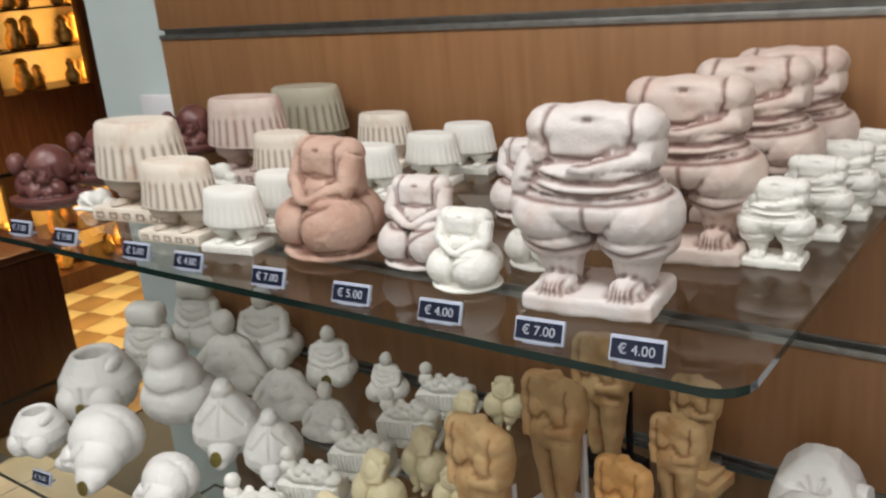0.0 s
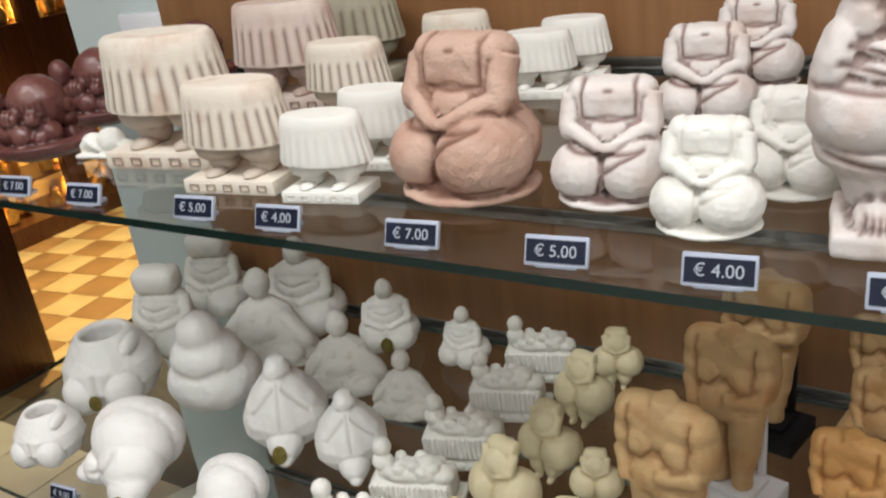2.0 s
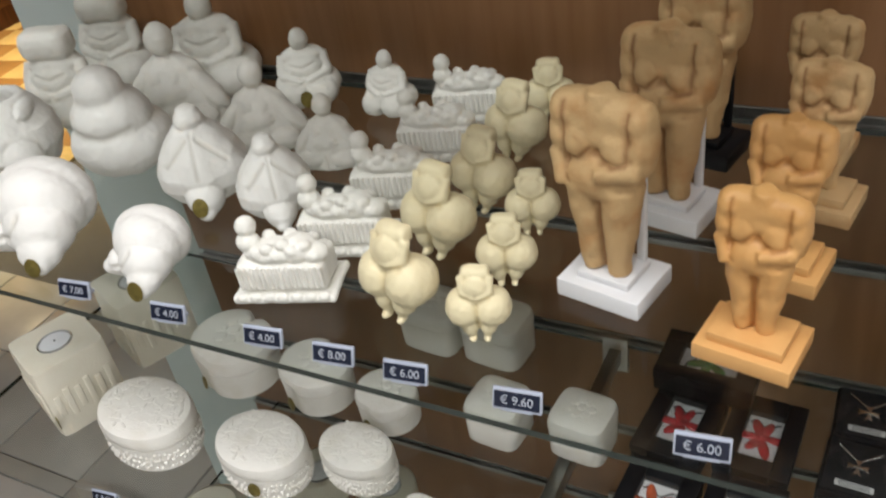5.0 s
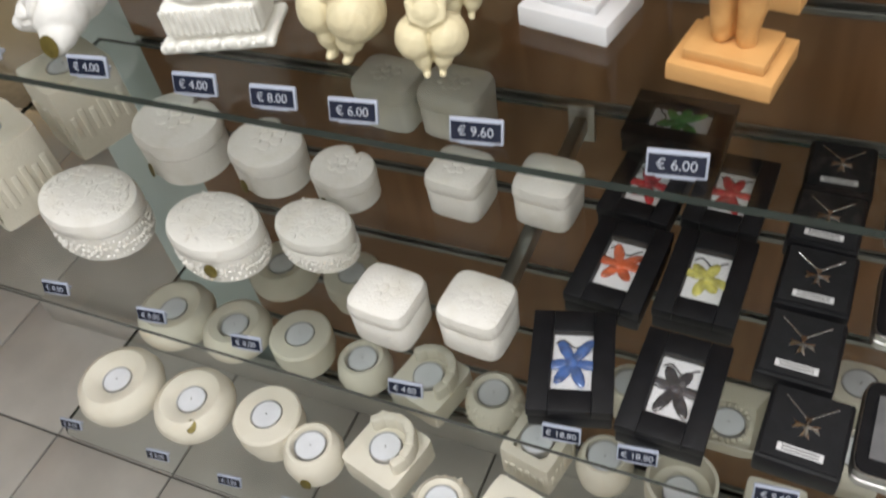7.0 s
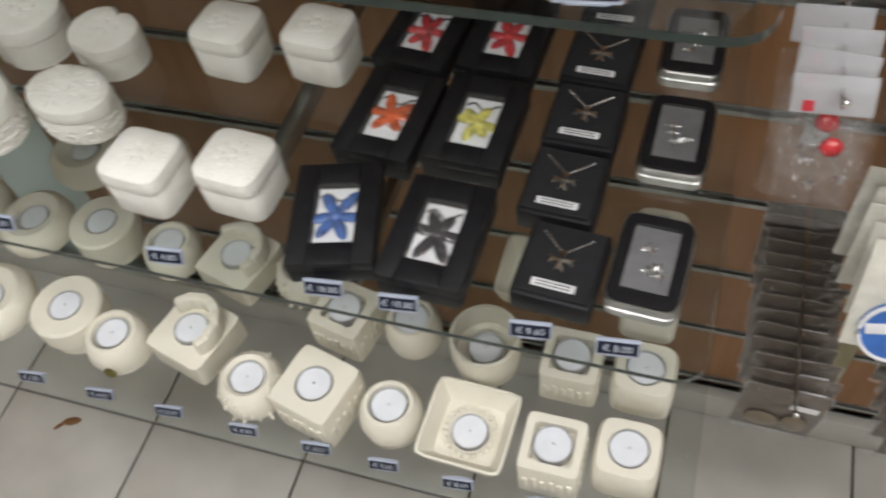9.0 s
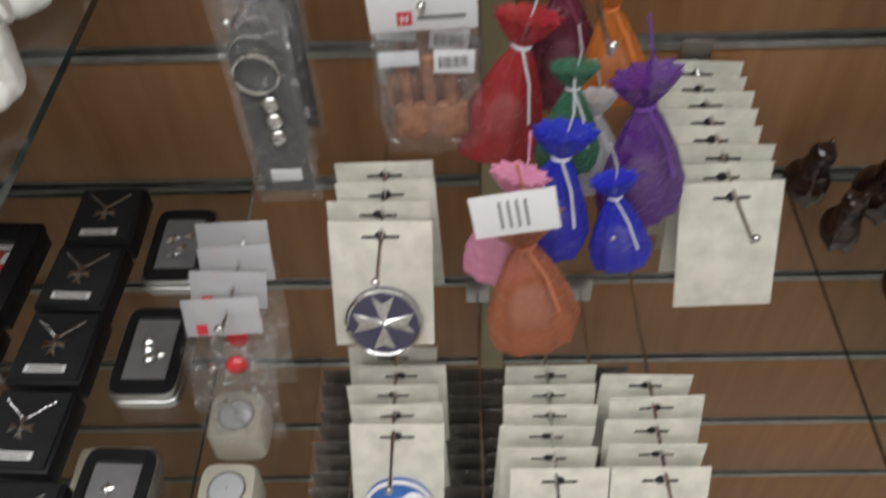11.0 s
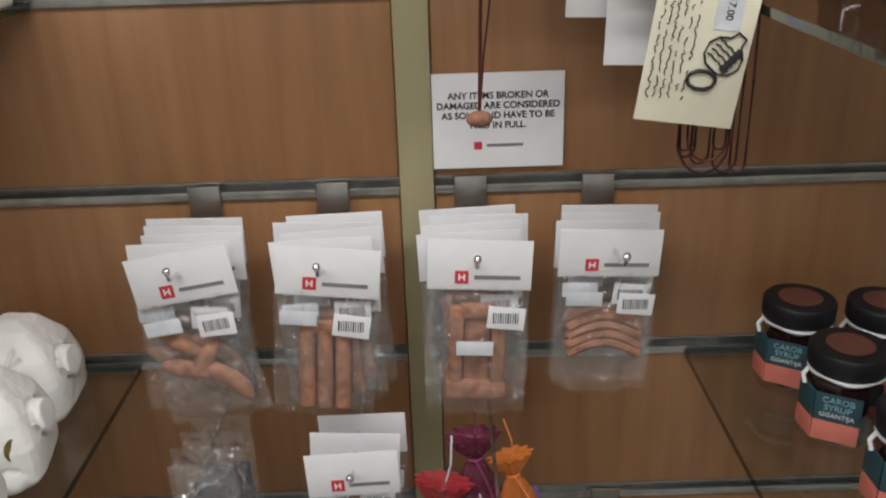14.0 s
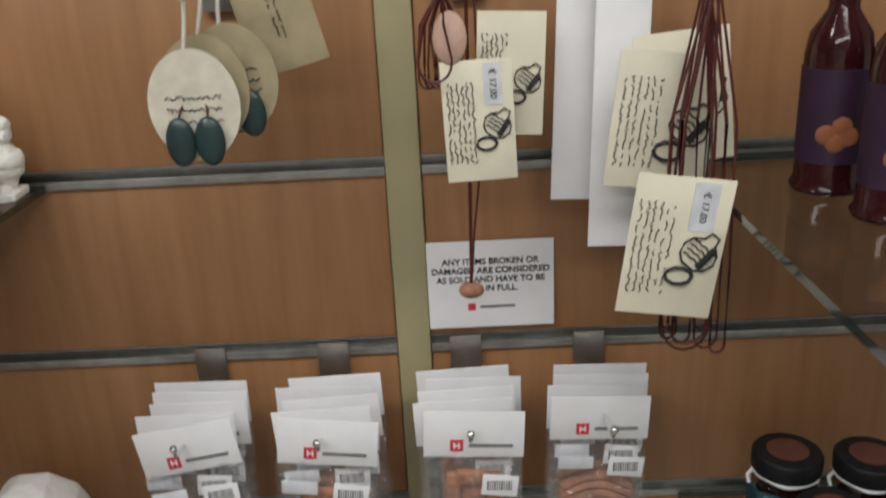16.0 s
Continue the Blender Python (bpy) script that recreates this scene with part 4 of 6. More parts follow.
def trinket_box(shape_f, w, d, h, loc, turn, label, oval):
    t = thing("trinket_box", loc, label, "box", "trinket boxes", turn)
    bm = bmesh.new()
    lathe(bm, [(0.90, 0), (0.96, 0.05 * h), (0.98, 0.60 * h), (0.96, 0.62 * h)], 48, lambda a, r, z: shape_f(a, r * w / 2, r * d / 2))
    part("body", bm, M_RELIEF, t)
    if oval:
        bm = bmesh.new()
        relief_band(bm, w * 0.485, d * 0.485, 0.32 * h, 70, 0.13 * h, 3)
        relief_band(bm, w * 0.485, d * 0.485, 0.18 * h, 60, 0.11 * h, 4)
        relief_band(bm, w * 0.485, d * 0.485, 0.46 * h, 64, 0.11 * h, 5)
        tagged(part("side_relief", bm, M_RELIEF, t), kind="stuff")
    bm = bmesh.new()
    lathe(bm, [(0.97, 0.63 * h), (1.0, 0.66 * h), (1.0, 0.80 * h), (0.95, 0.92 * h), (0.80, 0.98 * h), (0.4, h), (0.05, h)], 48, lambda a, r, z: shape_f(a, r * w / 2, r * d / 2))
    lid = part("lid", bm, M_RELIEF, t)
    bm = bmesh.new()
    if oval:
        r = random.Random(9)
        for k in range(85):
            q, a = math.sqrt(r.random()) * 0.82, r.random() * 6.28
            x, y = shape_f(a, q * w / 2, q * d / 2)
            ball(bm, (x, y, h * (1.0 - 0.03 * q) + 0.0002), (0.0060, 0.0024, 0.0016), (0, 0, r.random() * 180), sub=1)
    else:
        rosette(bm, h, w * 0.30)
    tagged(part("lid_relief", bm, M_RELIEF, lid), kind="stuff")
    return t


def ellipse(a, rx, ry):
    return rx * math.cos(a), ry * math.sin(a)


def heart(a, rx, ry):
    b = a + math.pi / 2
    r = 0.80 + 0.22 * abs(math.cos(b)) - 0.14 * math.sin(b) - (0.30 * max(0.0, 1 - abs(b - math.pi * 0.5) / 0.5) if b < math.pi else 0.0)
    return rx * r * math.cos(b), ry * r * math.sin(b)


for x, y, w, d, h in ((0.192, -0.308, 0.124, 0.090, 0.056), (0.340, -0.300, 0.108, 0.080, 0.050), (0.436, -0.270, 0.086, 0.062, 0.044)):
    trinket_box(ellipse, w, d, h, (x, y, ZC), -8, "oval white plaster trinket box with carved leaf relief", True)
for x, y, w in ((0.222, -0.180, 0.106), (0.334, -0.180, 0.088), (0.427, -0.186, 0.072)):
    trinket_box(heart, w, w, w * 0.58, (x, y, ZC), -20, "heart-shaped white plaster trinket box with a lid", False)
for x, y in ((0.548, -0.170), (0.635, -0.160), (0.545, -0.332), (0.624, -0.318)):
    trinket_box(squircle, 0.060, 0.057, 0.052, (x, y, ZC), -5, "square white plaster trinket box with a flower lid", False)
for x, y in ((0.42, -0.06), (0.50, -0.06)):
    trinket_box(squircle, 0.075, 0.062, 0.062, (x, y, ZC), -5, "square white plaster trinket box with a flower lid", False)


# ---- candle holders ----
def tealight(loc, r=0.0185):
    t = thing("tealight", loc, "white wax tealight candle in a thin metal cup", "candle", "tealights")
    bm = bmesh.new()
    lathe(bm, [(r * 0.96, 0), (r, 0.001), (r, 0.0125), (r * 0.95, 0.0125), (r * 0.94, 0.0105), (r * 0.5, 0.0102)], 28)
    part("cup", bm, M_TINCUP, t)
    bm = bmesh.new()
    lathe(bm, [(r * 0.93, 0.0106), (r * 0.92, 0.0112), (r * 0.3, 0.0116), (0.001, 0.0113)], 24)
    part("wax", bm, M_WAX, t)
    bm = bmesh.new()
    rod(bm, (0, 0, 0.011), (0.001, 0, 0.0145), 0.0005, seg=6)
    part("wick", bm, M_INK, t)


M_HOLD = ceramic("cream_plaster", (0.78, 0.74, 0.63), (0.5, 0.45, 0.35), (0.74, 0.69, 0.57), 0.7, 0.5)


def holder(kind, w, h, x, y, z, turn, label):
    well = 0.0195
    bm, carved = bmesh.new(), bmesh.new()
    if kind == "ring":
        lathe(bm, [(w * 0.36, 0), (w * 0.47, 0.006), (w * 0.5, h * 0.45), (w * 0.46, h * 0.8), (w * 0.36, h), (w * 0.24, h * 0.93), (well, h * 0.8), (well, h * 0.8 - 0.011), (0.001, h * 0.8 - 0.011)], 44)
        top = h * 0.8 - 0.011
    elif kind == "round":
        lathe(bm, [(w * 0.34, 0), (w * 0.46, h * 0.15), (w * 0.5, h * 0.5), (w * 0.45, h * 0.85), (w * 0.37, h), (w * 0.32, h), (well, h * 0.9), (well, h - 0.016), (0.001, h - 0.016)], 36)
        top = h - 0.016
    elif kind == "rough":
        lathe(bm, [(w * 0.34, 0), (w * 0.48, h * 0.2), (w * 0.5, h * 0.55), (w * 0.42, h * 0.9), (w * 0.34, h), (well, h * 0.92), (well, h - 0.016), (0.001, h - 0.016)], 36)
        r = random.Random(5)
        for k in range(70):
            a, zz = r.random() * 6.28, h * (0.1 + 0.8 * r.random())
            rr = w * (0.48 if zz < 0.7 * h else 0.42)
            ball(carved, (rr * math.cos(a), rr * math.sin(a), zz), (0.005, 0.0022, 0.0022), (r.random() * 90, r.random() * 90, math.degrees(a)), sub=1)
        top = h - 0.016
    elif kind == "cyl":
        lathe(bm, [(w * 0.43, 0), (w * 0.44, h * 0.35), (w * 0.5, h * 0.45), (w * 0.5, h * 0.95), (w * 0.47, h), (well, h), (well, h - 0.012), (0.001, h - 0.012)], 40)
        top = h - 0.012
    elif kind == "cube":
        lathe(bm, [(w * 0.49, 0), (w * 0.5, 0.002), (w * 0.5, h - 0.002), (w * 0.49, h), (well * 1.02, h), (well, h - 0.002), (well, h - 0.012), (0.001, h - 0.012)], 48, lambda a, r, z: squircle4(a, r, w))
        for k in range(6):
            box(carved, (-w * 0.36 + k * w * 0.145, -w * 0.5, h * 0.45), (w * 0.08, 0.003, h * (0.30 + 0.12 * (k % 2))), 0.001)
            box(carved, (w * 0.5, -w * 0.36 + k * w * 0.145, h * 0.45), (0.003, w * 0.08, h * (0.30 + 0.12 * (k % 2))), 0.001)
        top = h - 0.012
    elif kind == "soft":
        lathe(bm, [(w * 0.44, 0), (w * 0.5, h * 0.1), (w * 0.5, h * 0.85), (w * 0.45, h), (well, h), (well, h - 0.012), (0.001, h - 0.012)], 48, lambda a, r, z: squircle(a, r, r) if r > 0.021 else (r * math.cos(a), r * math.sin(a)))
        top = h - 0.012
    elif kind == "dish":
        lathe(bm, [(w * 0.36, 0), (w * 0.42, h * 0.3), (w * 0.5, h), (w * 0.47, h), (w * 0.34, h * 0.45), (well, h * 0.42), (well, h * 0.2), (0.001, h * 0.2)], 48, lambda a, r, z: squircle4(a, r, w) if r > 0.021 else (r * math.cos(a), r * math.sin(a)))
        for k in range(22):
            a = 6.28 * k / 22
            ball(carved, (w * 0.29 * math.cos(a), w * 0.29 * math.sin(a), h * 0.5), 0.0035, sub=1)
        top = h * 0.2
    elif kind == "cup":
        lathe(bm, [(w * 0.36, 0), (w * 0.44, h * 0.12), (w * 0.5, h * 0.6), (w * 0.49, h), (w * 0.44, h), (w * 0.42, h * 0.55), (well, h * 0.4), (0.001, h * 0.4)], 40)
        top = h * 0.4
    else:  # crest
        lathe(bm, [(w * 0.48, 0), (w * 0.5, 0.002), (w * 0.5, h * 0.62), (well, h * 0.62), (well, h * 0.5), (0.001, h * 0.5)], 48, lambda a, r, z: squircle4(a, r, w) if r > 0.021 else (r * math.cos(a), r * math.sin(a)))
        for k in range(7):
            a = math.radians(-20 + 27 * k)
            box(carved, (w * 0.41 * math.cos(a), w * 0.41 * math.sin(a), h * (0.74 + 0.05 * math.sin(2 * a))), (w * 0.15, w * 0.24, h * 0.52), 0.004, (0, 0, math.degrees(a)))
        top = h * 0.5
    ob = solid("candle_holder", bm, M_HOLD, label, "candle holder", "candle holders", loc=(x, y, z), turn=turn)
    if carved.verts:
        rel = part("raised_back" if kind == "crest" else "carved_relief", carved, M_HOLD, ob)
        if kind != "crest":
            tagged(rel, kind="stuff")
    else:
        carved.free()
    tealight((x, y, z + top + 0.0005))
    return ob


def squircle4(a, r, w):
    if r < w * 0.3:
        return r * math.cos(a), r * math.sin(a)
    c, s = math.cos(a), math.sin(a)
    k = (abs(c) ** 14 + abs(s) ** 14) ** (-1 / 14)
    return r * c * k, r * s * k


KIND_LABEL = {"ring": "wide ring-shaped cream plaster tealight holder on the glass shelf", "round": "round cream plaster tealight holder on the glass shelf",
              "rough": "round cream plaster tealight holder with carved relief", "cyl": "stepped cylindrical cream plaster tealight holder",
              "cube": "cube-shaped cream plaster tealight holder with carved sides", "soft": "square cream plaster tealight holder with rounded corners",
              "dish": "square flared cream plaster dish with a tealight", "cup": "tall cream plaster cup holding a tealight", "crest": "cream plaster tealight holder with a raised curved back"}
for kind, w, h, x, y, a in (("ring", 0.112, 0.042, 0.135, -0.345, 0), ("ring", 0.104, 0.038, 0.245, -0.338, 40), ("cyl", 0.082, 0.050, 0.345, -0.335, 0), ("round", 0.072, 0.048, 0.412, -0.352, 0),
                            ("crest", 0.076, 0.060, 0.495, -0.325, -15), ("rough", 0.072, 0.046, 0.580, -0.365, 0), ("cube", 0.070, 0.058, 0.658, -0.362, -14), ("round", 0.066, 0.052, 0.736, -0.362, 0),
                            ("dish", 0.088, 0.036, 0.816, -0.358, -2), ("cube", 0.058, 0.060, 0.902, -0.368, 0), ("soft", 0.062, 0.052, 0.970, -0.352, 0),
                            ("cube", 0.062, 0.052, 0.655, -0.268, -12), ("round", 0.062, 0.050, 0.728, -0.262, 0), ("cup", 0.074, 0.062, 0.811, -0.272, 0), ("cube", 0.058, 0.052, 0.900, -0.268, 0), ("soft", 0.062, 0.050, 0.972, -0.265, 0),
                            ("ring", 0.108, 0.042, 0.140, -0.225, 0), ("ring", 0.094, 0.038, 0.236, -0.222, 50), ("cyl", 0.080, 0.050, 0.326, -0.220, 0), ("round", 0.070, 0.046, 0.416, -0.225, 0),
                            ("crest", 0.074, 0.058, 0.503, -0.222, -15), ("rough", 0.070, 0.046, 0.586, -0.222, 0), ("soft", 0.060, 0.050, 0.966, -0.180, 0), ("soft", 0.060, 0.050, 0.962, -0.095, 0),
                            ("round", 0.062, 0.050, 0.730, -0.165, 0), ("dish", 0.080, 0.036, 0.840, -0.165, 0), ("ring", 0.100, 0.040, 0.245, -0.11, 0), ("cyl", 0.078, 0.050, 0.345, -0.11, 0)):
    holder(kind, w, h, x - (0.02 if x < 0.3 else 0.006), y - 0.016, ZD, a, KIND_LABEL[kind])
holder("cube", 0.085, 0.095, 0.060, -0.290, ZC, -22, "large cube-shaped plaster oil burner with carved sides")
holder("cube", 0.085, 0.095, 0.070, -0.170, ZC, -22, "large cube-shaped plaster oil burner with carved sides")

for loc, a, tl in (((0.356, -0.341, ZC + 0.022), 12, 82), ((0.205, -0.232, ZC + 0.020), -25, 80), ((0.322, -0.226, ZC + 0.018), -20, 80), ((0.418, -0.224, ZC + 0.014), -20, 80), ((0.414, -0.4045, ZD + 0.022), 12, 82),
                   ((0.249, -0.388, ZD + 0.034), 20, 28), ((0.088, -0.345, ZC + 0.028), -22, 88), ((0.2598, -0.3868, ZB + 0.013), 20, 80), ((0.3685, -0.3838, ZB + 0.011), 10, 80), ((0.349, -0.2790, ZB + 0.016), 35, 70),
                   ((0.0800, -0.1905, ZB + 0.024), 20, 78), ((0.1165, -0.2965, ZB + 0.026), 30, 84), ((0.3290, -0.0812, ZB + 0.017), 30, 78), ((0.9640, -0.1686, ZB + 0.034), 50, 84), ((0.9720, -0.2606, ZB + 0.034), 50, 84), ((0.9690, -0.3536, ZB + 0.034), 50, 84)):
    sticker(loc, a, tl)


# ---- gift boxes, jewellery boxes and tins ----
M_CLEARFILM = film("clear_window_film", (0.9, 0.92, 0.95), 0.985, 0.05, 0.001)
M_CORD = mat("black_cord", (0.015, 0.013, 0.013), 0.7, 0.1, 80)


def gem(name, color):
    m = mat(name, color, 0.12, 0.3, 120, 0.1, coat=0.5)
    return m


GEMS = {"blue": gem("blue_glass", (0.05, 0.14, 0.42)), "black": gem("black_glass", (0.03, 0.025, 0.03)), "orange": gem("orange_glass", (0.75, 0.13, 0.03)),
        "yellow": gem("yellow_glass", (0.72, 0.66, 0.15)), "red": gem("red_glass", (0.62, 0.03, 0.04)), "green": gem("green_glass", (0.16, 0.45, 0.12))}


def star(bm, r, z, n=5, inner=0.42, turn=0.0, thick=0.004):
    pts = []
    for k in range(2 * n):
        a = math.pi * k / n + turn
        q = r if k % 2 == 0 else r * inner
        pts.append((q * math.cos(a), q * math.sin(a)))
    lo = [bm.verts.new((x, y, z)) for x, y in pts]
    c, d = bm.verts.new((0, 0, z + thick)), bm.verts.new((0, 0, z))
    for k in range(2 * n):
        bm.faces.new((lo[k], lo[(k + 1) % (2 * n)], c))
        bm.faces.new((lo[(k + 1) % (2 * n)], lo[k], d))


def maltese(bm, r, z, thick):
    """A cross of four swallow-tailed arms."""
    top, base = bm.verts.new((0, 0, z + thick)), bm.verts.new((0, 0, z))
    for k in range(4):
        a = math.pi / 2 * k
        ring = [bm.verts.new((q * r * math.cos(a + d), q * r * math.sin(a + d), z + up)) for q, d, up in ((0.16, -0.78, 0), (1.0, -0.36, 0), (0.74, 0, thick * 0.6), (1.0, 0.36, 0), (0.16, 0.78, 0))]
        for p, q in zip(ring, ring[1:]):
            bm.faces.new((p, q, top))
            bm.faces.new((q, p, base))


def gift_box(x, y, turn, color, z=None):
    w, d, h = 0.068, 0.098, 0.026
    t = thing("gift_box", (x, y, ZC if z is None else z), f"black windowed card gift box holding a {color} glass pendant", "box", "pendant gift boxes", turn)
    bm = bmesh.new()
    box(bm, (0, 0, 0.009), (w - 0.002, d - 0.002, 0.018), 0.001)
    part("tray", bm, M_BLACK, t)
    bm = bmesh.new()
    for s in (-1, 1):
        box(bm, (s * (w / 2 - 0.0085), 0, h - 0.005), (0.017, d, 0.010), 0.0008)
        box(bm, (0, s * (d / 2 - 0.010), h - 0.005), (w - 0.0345, 0.020, 0.0098), 0.0006)
    part("lid_frame", bm, M_BLACK, t)
    bm = bmesh.new()
    box(bm, (0, 0, 0.0186), (w - 0.036, d - 0.042, 0.001))
    part("card", bm, M_PAPER, t, "white card insert")
    bm = bmesh.new()
    gr = random.Random(color)
    for k in range(6):
        ang = 1.05 * k + gr.uniform(-0.25, 0.25)
        ln = gr.uniform(0.010, 0.0145) * (0.8 if color == "yellow" else 1.0)
        ball(bm, (ln * math.cos(ang), ln * math.sin(ang), 0.0208), (ln, 0.0050, 0.0020), (0, gr.uniform(-8, 8), math.degrees(ang)), sub=2)
    ball(bm, (0, 0, 0.0212), (0.005, 0.005, 0.003), sub=2)
    part("pendant", bm, GEMS[color], t, f"{color} glass star pendant")
    bm = bmesh.new()
    tube(bm, [(-0.014 + 0.028 * k / 8, 0.018 + 0.004 * math.sin(k), 0.0205) for k in range(9)], 0.0008)
    part("cord", bm, M_CORD, t)
    bm = bmesh.new()
    box(bm, (0, 0, h - 0.0013), (w - 0.035, d - 0.041, 0.0003))
    part("window", bm, M_CLEARFILM, t).visible_shadow = False


for x, y, a, c in ((0.713, -0.338, 14, "blue"), (0.796, -0.338, -2, "black"), (0.722, -0.228, -4, "orange"), (0.796, -0.222, -2, "yellow"), (0.722, -0.122, -6, "red"), (0.797, -0.116, -3, "red")):
    gift_box(x, y, a, c)
gift_box(0.735, -0.057, 88, "green", ZC + 0.0265)


def necklace(bm, w, top, drop, z):
    pts = []
    for k in range(13):
        u = k / 12
        pts.append((-w / 2 + w * u, top - drop * (1 - abs(2 * u - 1)), z))
    for p in pts:
        ball(bm, p, 0.0011, sub=1)
    tube(bm, pts, 0.0006)


def jewel_box(x, y, turn):
    t = thing("jewellery_box", (x, y, ZC), "black jewellery box with a silver cross necklace and white label", "jewellery box", "jewellery boxes", turn)
    bm = bmesh.new()
    box(bm, (0, 0, 0.011), (0.060, 0.068, 0.022), 0.003)
    part("box", bm, M_BLACK, t)
    bm = bmesh.new()
    box(bm, (0, 0, 0.0235), (0.054, 0.062, 0.003), 0.0012)
    part("foam_pad", bm, M_VELVET, t)
    bm = bmesh.new()
    necklace(bm, 0.036, 0.022, 0.016, 0.0258)
    part("chain", bm, M_SILVER, t, "fine silver chain")
    bm = bmesh.new()
    maltese(bm, 0.0105, 0.0254, 0.0026)
    part("pendant", bm, M_SILVER, t, "silver cross pendant")
    bm = bmesh.new()
    box(bm, (0, -0.022, 0.0254), (0.032, 0.0065, 0.0005))
    part("label", bm, M_PAPER, t, "white paper label")
    for k in range(2):
        bm = bmesh.new()
        box(bm, (0.0, -0.0208 - 0.0026 * k, 0.02575), (0.026, 0.0009, 0.0002))
        part("print_bar", bm, M_INK, t)


for x, y, a in ((0.893, -0.345, -4), (0.880, -0.272, -3), (0.882, -0.199, -2), (0.882, -0.128, -3), (0.885, -0.058, 0)):
    jewel_box(x, y, a)


def tin(x, y, turn):
    t = thing("gift_tin", (x, y, ZC), "small silver tin with a black windowed lid and silver charms", "tin", "gift tins", turn)
    w, d = 0.054, 0.084
    bm = bmesh.new()
    lathe(bm, [(0.98, 0), (1, 0.001), (1, 0.008), (1.03, 0.009), (1.03, 0.010), (1, 0.011), (1, 0.017), (0.98, 0.018), (0.5, 0.018)], 48, lambda a, r, z: squircle8(a, r * w / 2, r * d / 2))
    part("body", bm, M_STEEL, t)
    bm = bmesh.new()
    lathe(bm, [(0.96, 0.0182), (0.94, 0.0196), (0.72, 0.0196), (0.70, 0.0188), (0.1, 0.0188)], 48, lambda a, r, z: squircle8(a, r * w / 2, r * d / 2))
    part("lid", bm, M_BLACK, t)
    bm = bmesh.new()
    box(bm, (0, 0, 0.0192), (w * 0.62, d * 0.66, 0.0006))
    part("insert", bm, mat_once("grey_insert", (0.16, 0.16, 0.165)), t)
    r = random.Random(int(y * -1000))
    for k in range(5):
        bm = bmesh.new()
        star(bm, 0.006, 0.0197, 4, 0.4, r.random(), 0.0018)
        o = part("charm", bm, M_SILVER, t)
        o.location = ((r.random() - 0.5) * 0.018, (r.random() - 0.5) * 0.030, 0)


def squircle8(a, rx, ry):
    c, s = math.cos(a), math.sin(a)
    k = (abs(c) ** 8 + abs(s) ** 8) ** (-1 / 8)
    return rx * c * k, ry * s * k


ONCE = {}


def mat_once(name, color, rough=0.5):
    if name not in ONCE:
        ONCE[name] = mat(name, color, rough, 0.1, 60, 0.1)
    return ONCE[name]


for x, y, a in ((0.955, -0.326, -3), (0.957, -0.200, -1), (0.957, -0.090, 0)):
    tin(x, y, a)


# ---- pegs and hanging goods ----
def peg(x, z, length, drop=0.014):
    t = thing("display_hook", (x, -0.003, z), "chrome slatwall hook with a grey steel plate", "hook", "slatwall hooks")
    bm = bmesh.new()
    box(bm, (0, -0.0015, -0.012), (0.025, 0.003, 0.036), 0.0006)
    part("plate", bm, M_STEEL, t)
    bm = bmesh.new()
    pts = [(0, -0.003, -drop)] + [(0, -length * k / 6, -drop) for k in range(1, 6)] + [(0, -length, 0.004 - drop), (0, -length - 0.003, 0.011 - drop)]
    tube(bm, pts, 0.0016, 8)
    ball(bm, pts[-1], 0.003, sub=2)
    part("prong", bm, M_CHROME, t)


M_BAG = film("clear_plastic_bag", (0.70, 0.70, 0.70), 0.965, 0.10)
M_CLAY = mat("tan_clay", (0.36, 0.17, 0.105), 0.75, 0.22, 120, 1.0)
M_HEAD = M_PAPER


def sheet_mesh(bm, w, h, z_top, y, waves, amp, n=10, seed=0):
    """A crumpled film hanging from z_top."""
    r = random.Random(seed)
    ph = [r.random() * 6 for _ in range(4)]
    rows = []
    for j in range(n + 1):
        v = j / n
        row = []
        for i in range(n + 1):
            u = i / n
            x = (u - 0.5) * w * (1 + 0.03 * math.sin(7 * v + ph[0]))
            dy = amp * math.sin(3.14 * u) * math.sin(min(1.0, v * 1.6) * 2.0) + amp * 0.35 * math.sin(waves * u + 5 * v + ph[1]) + amp * 0.25 * math.sin(9 * v + ph[2])
            row.append(bm.verts.new((x, y - dy, z_top - h * v)))
        rows.append(row)
    for a, b in zip(rows, rows[1:]):
        for i in range(n):
            bm.faces.new((a[i], a[i + 1], b[i + 1], b[i]))


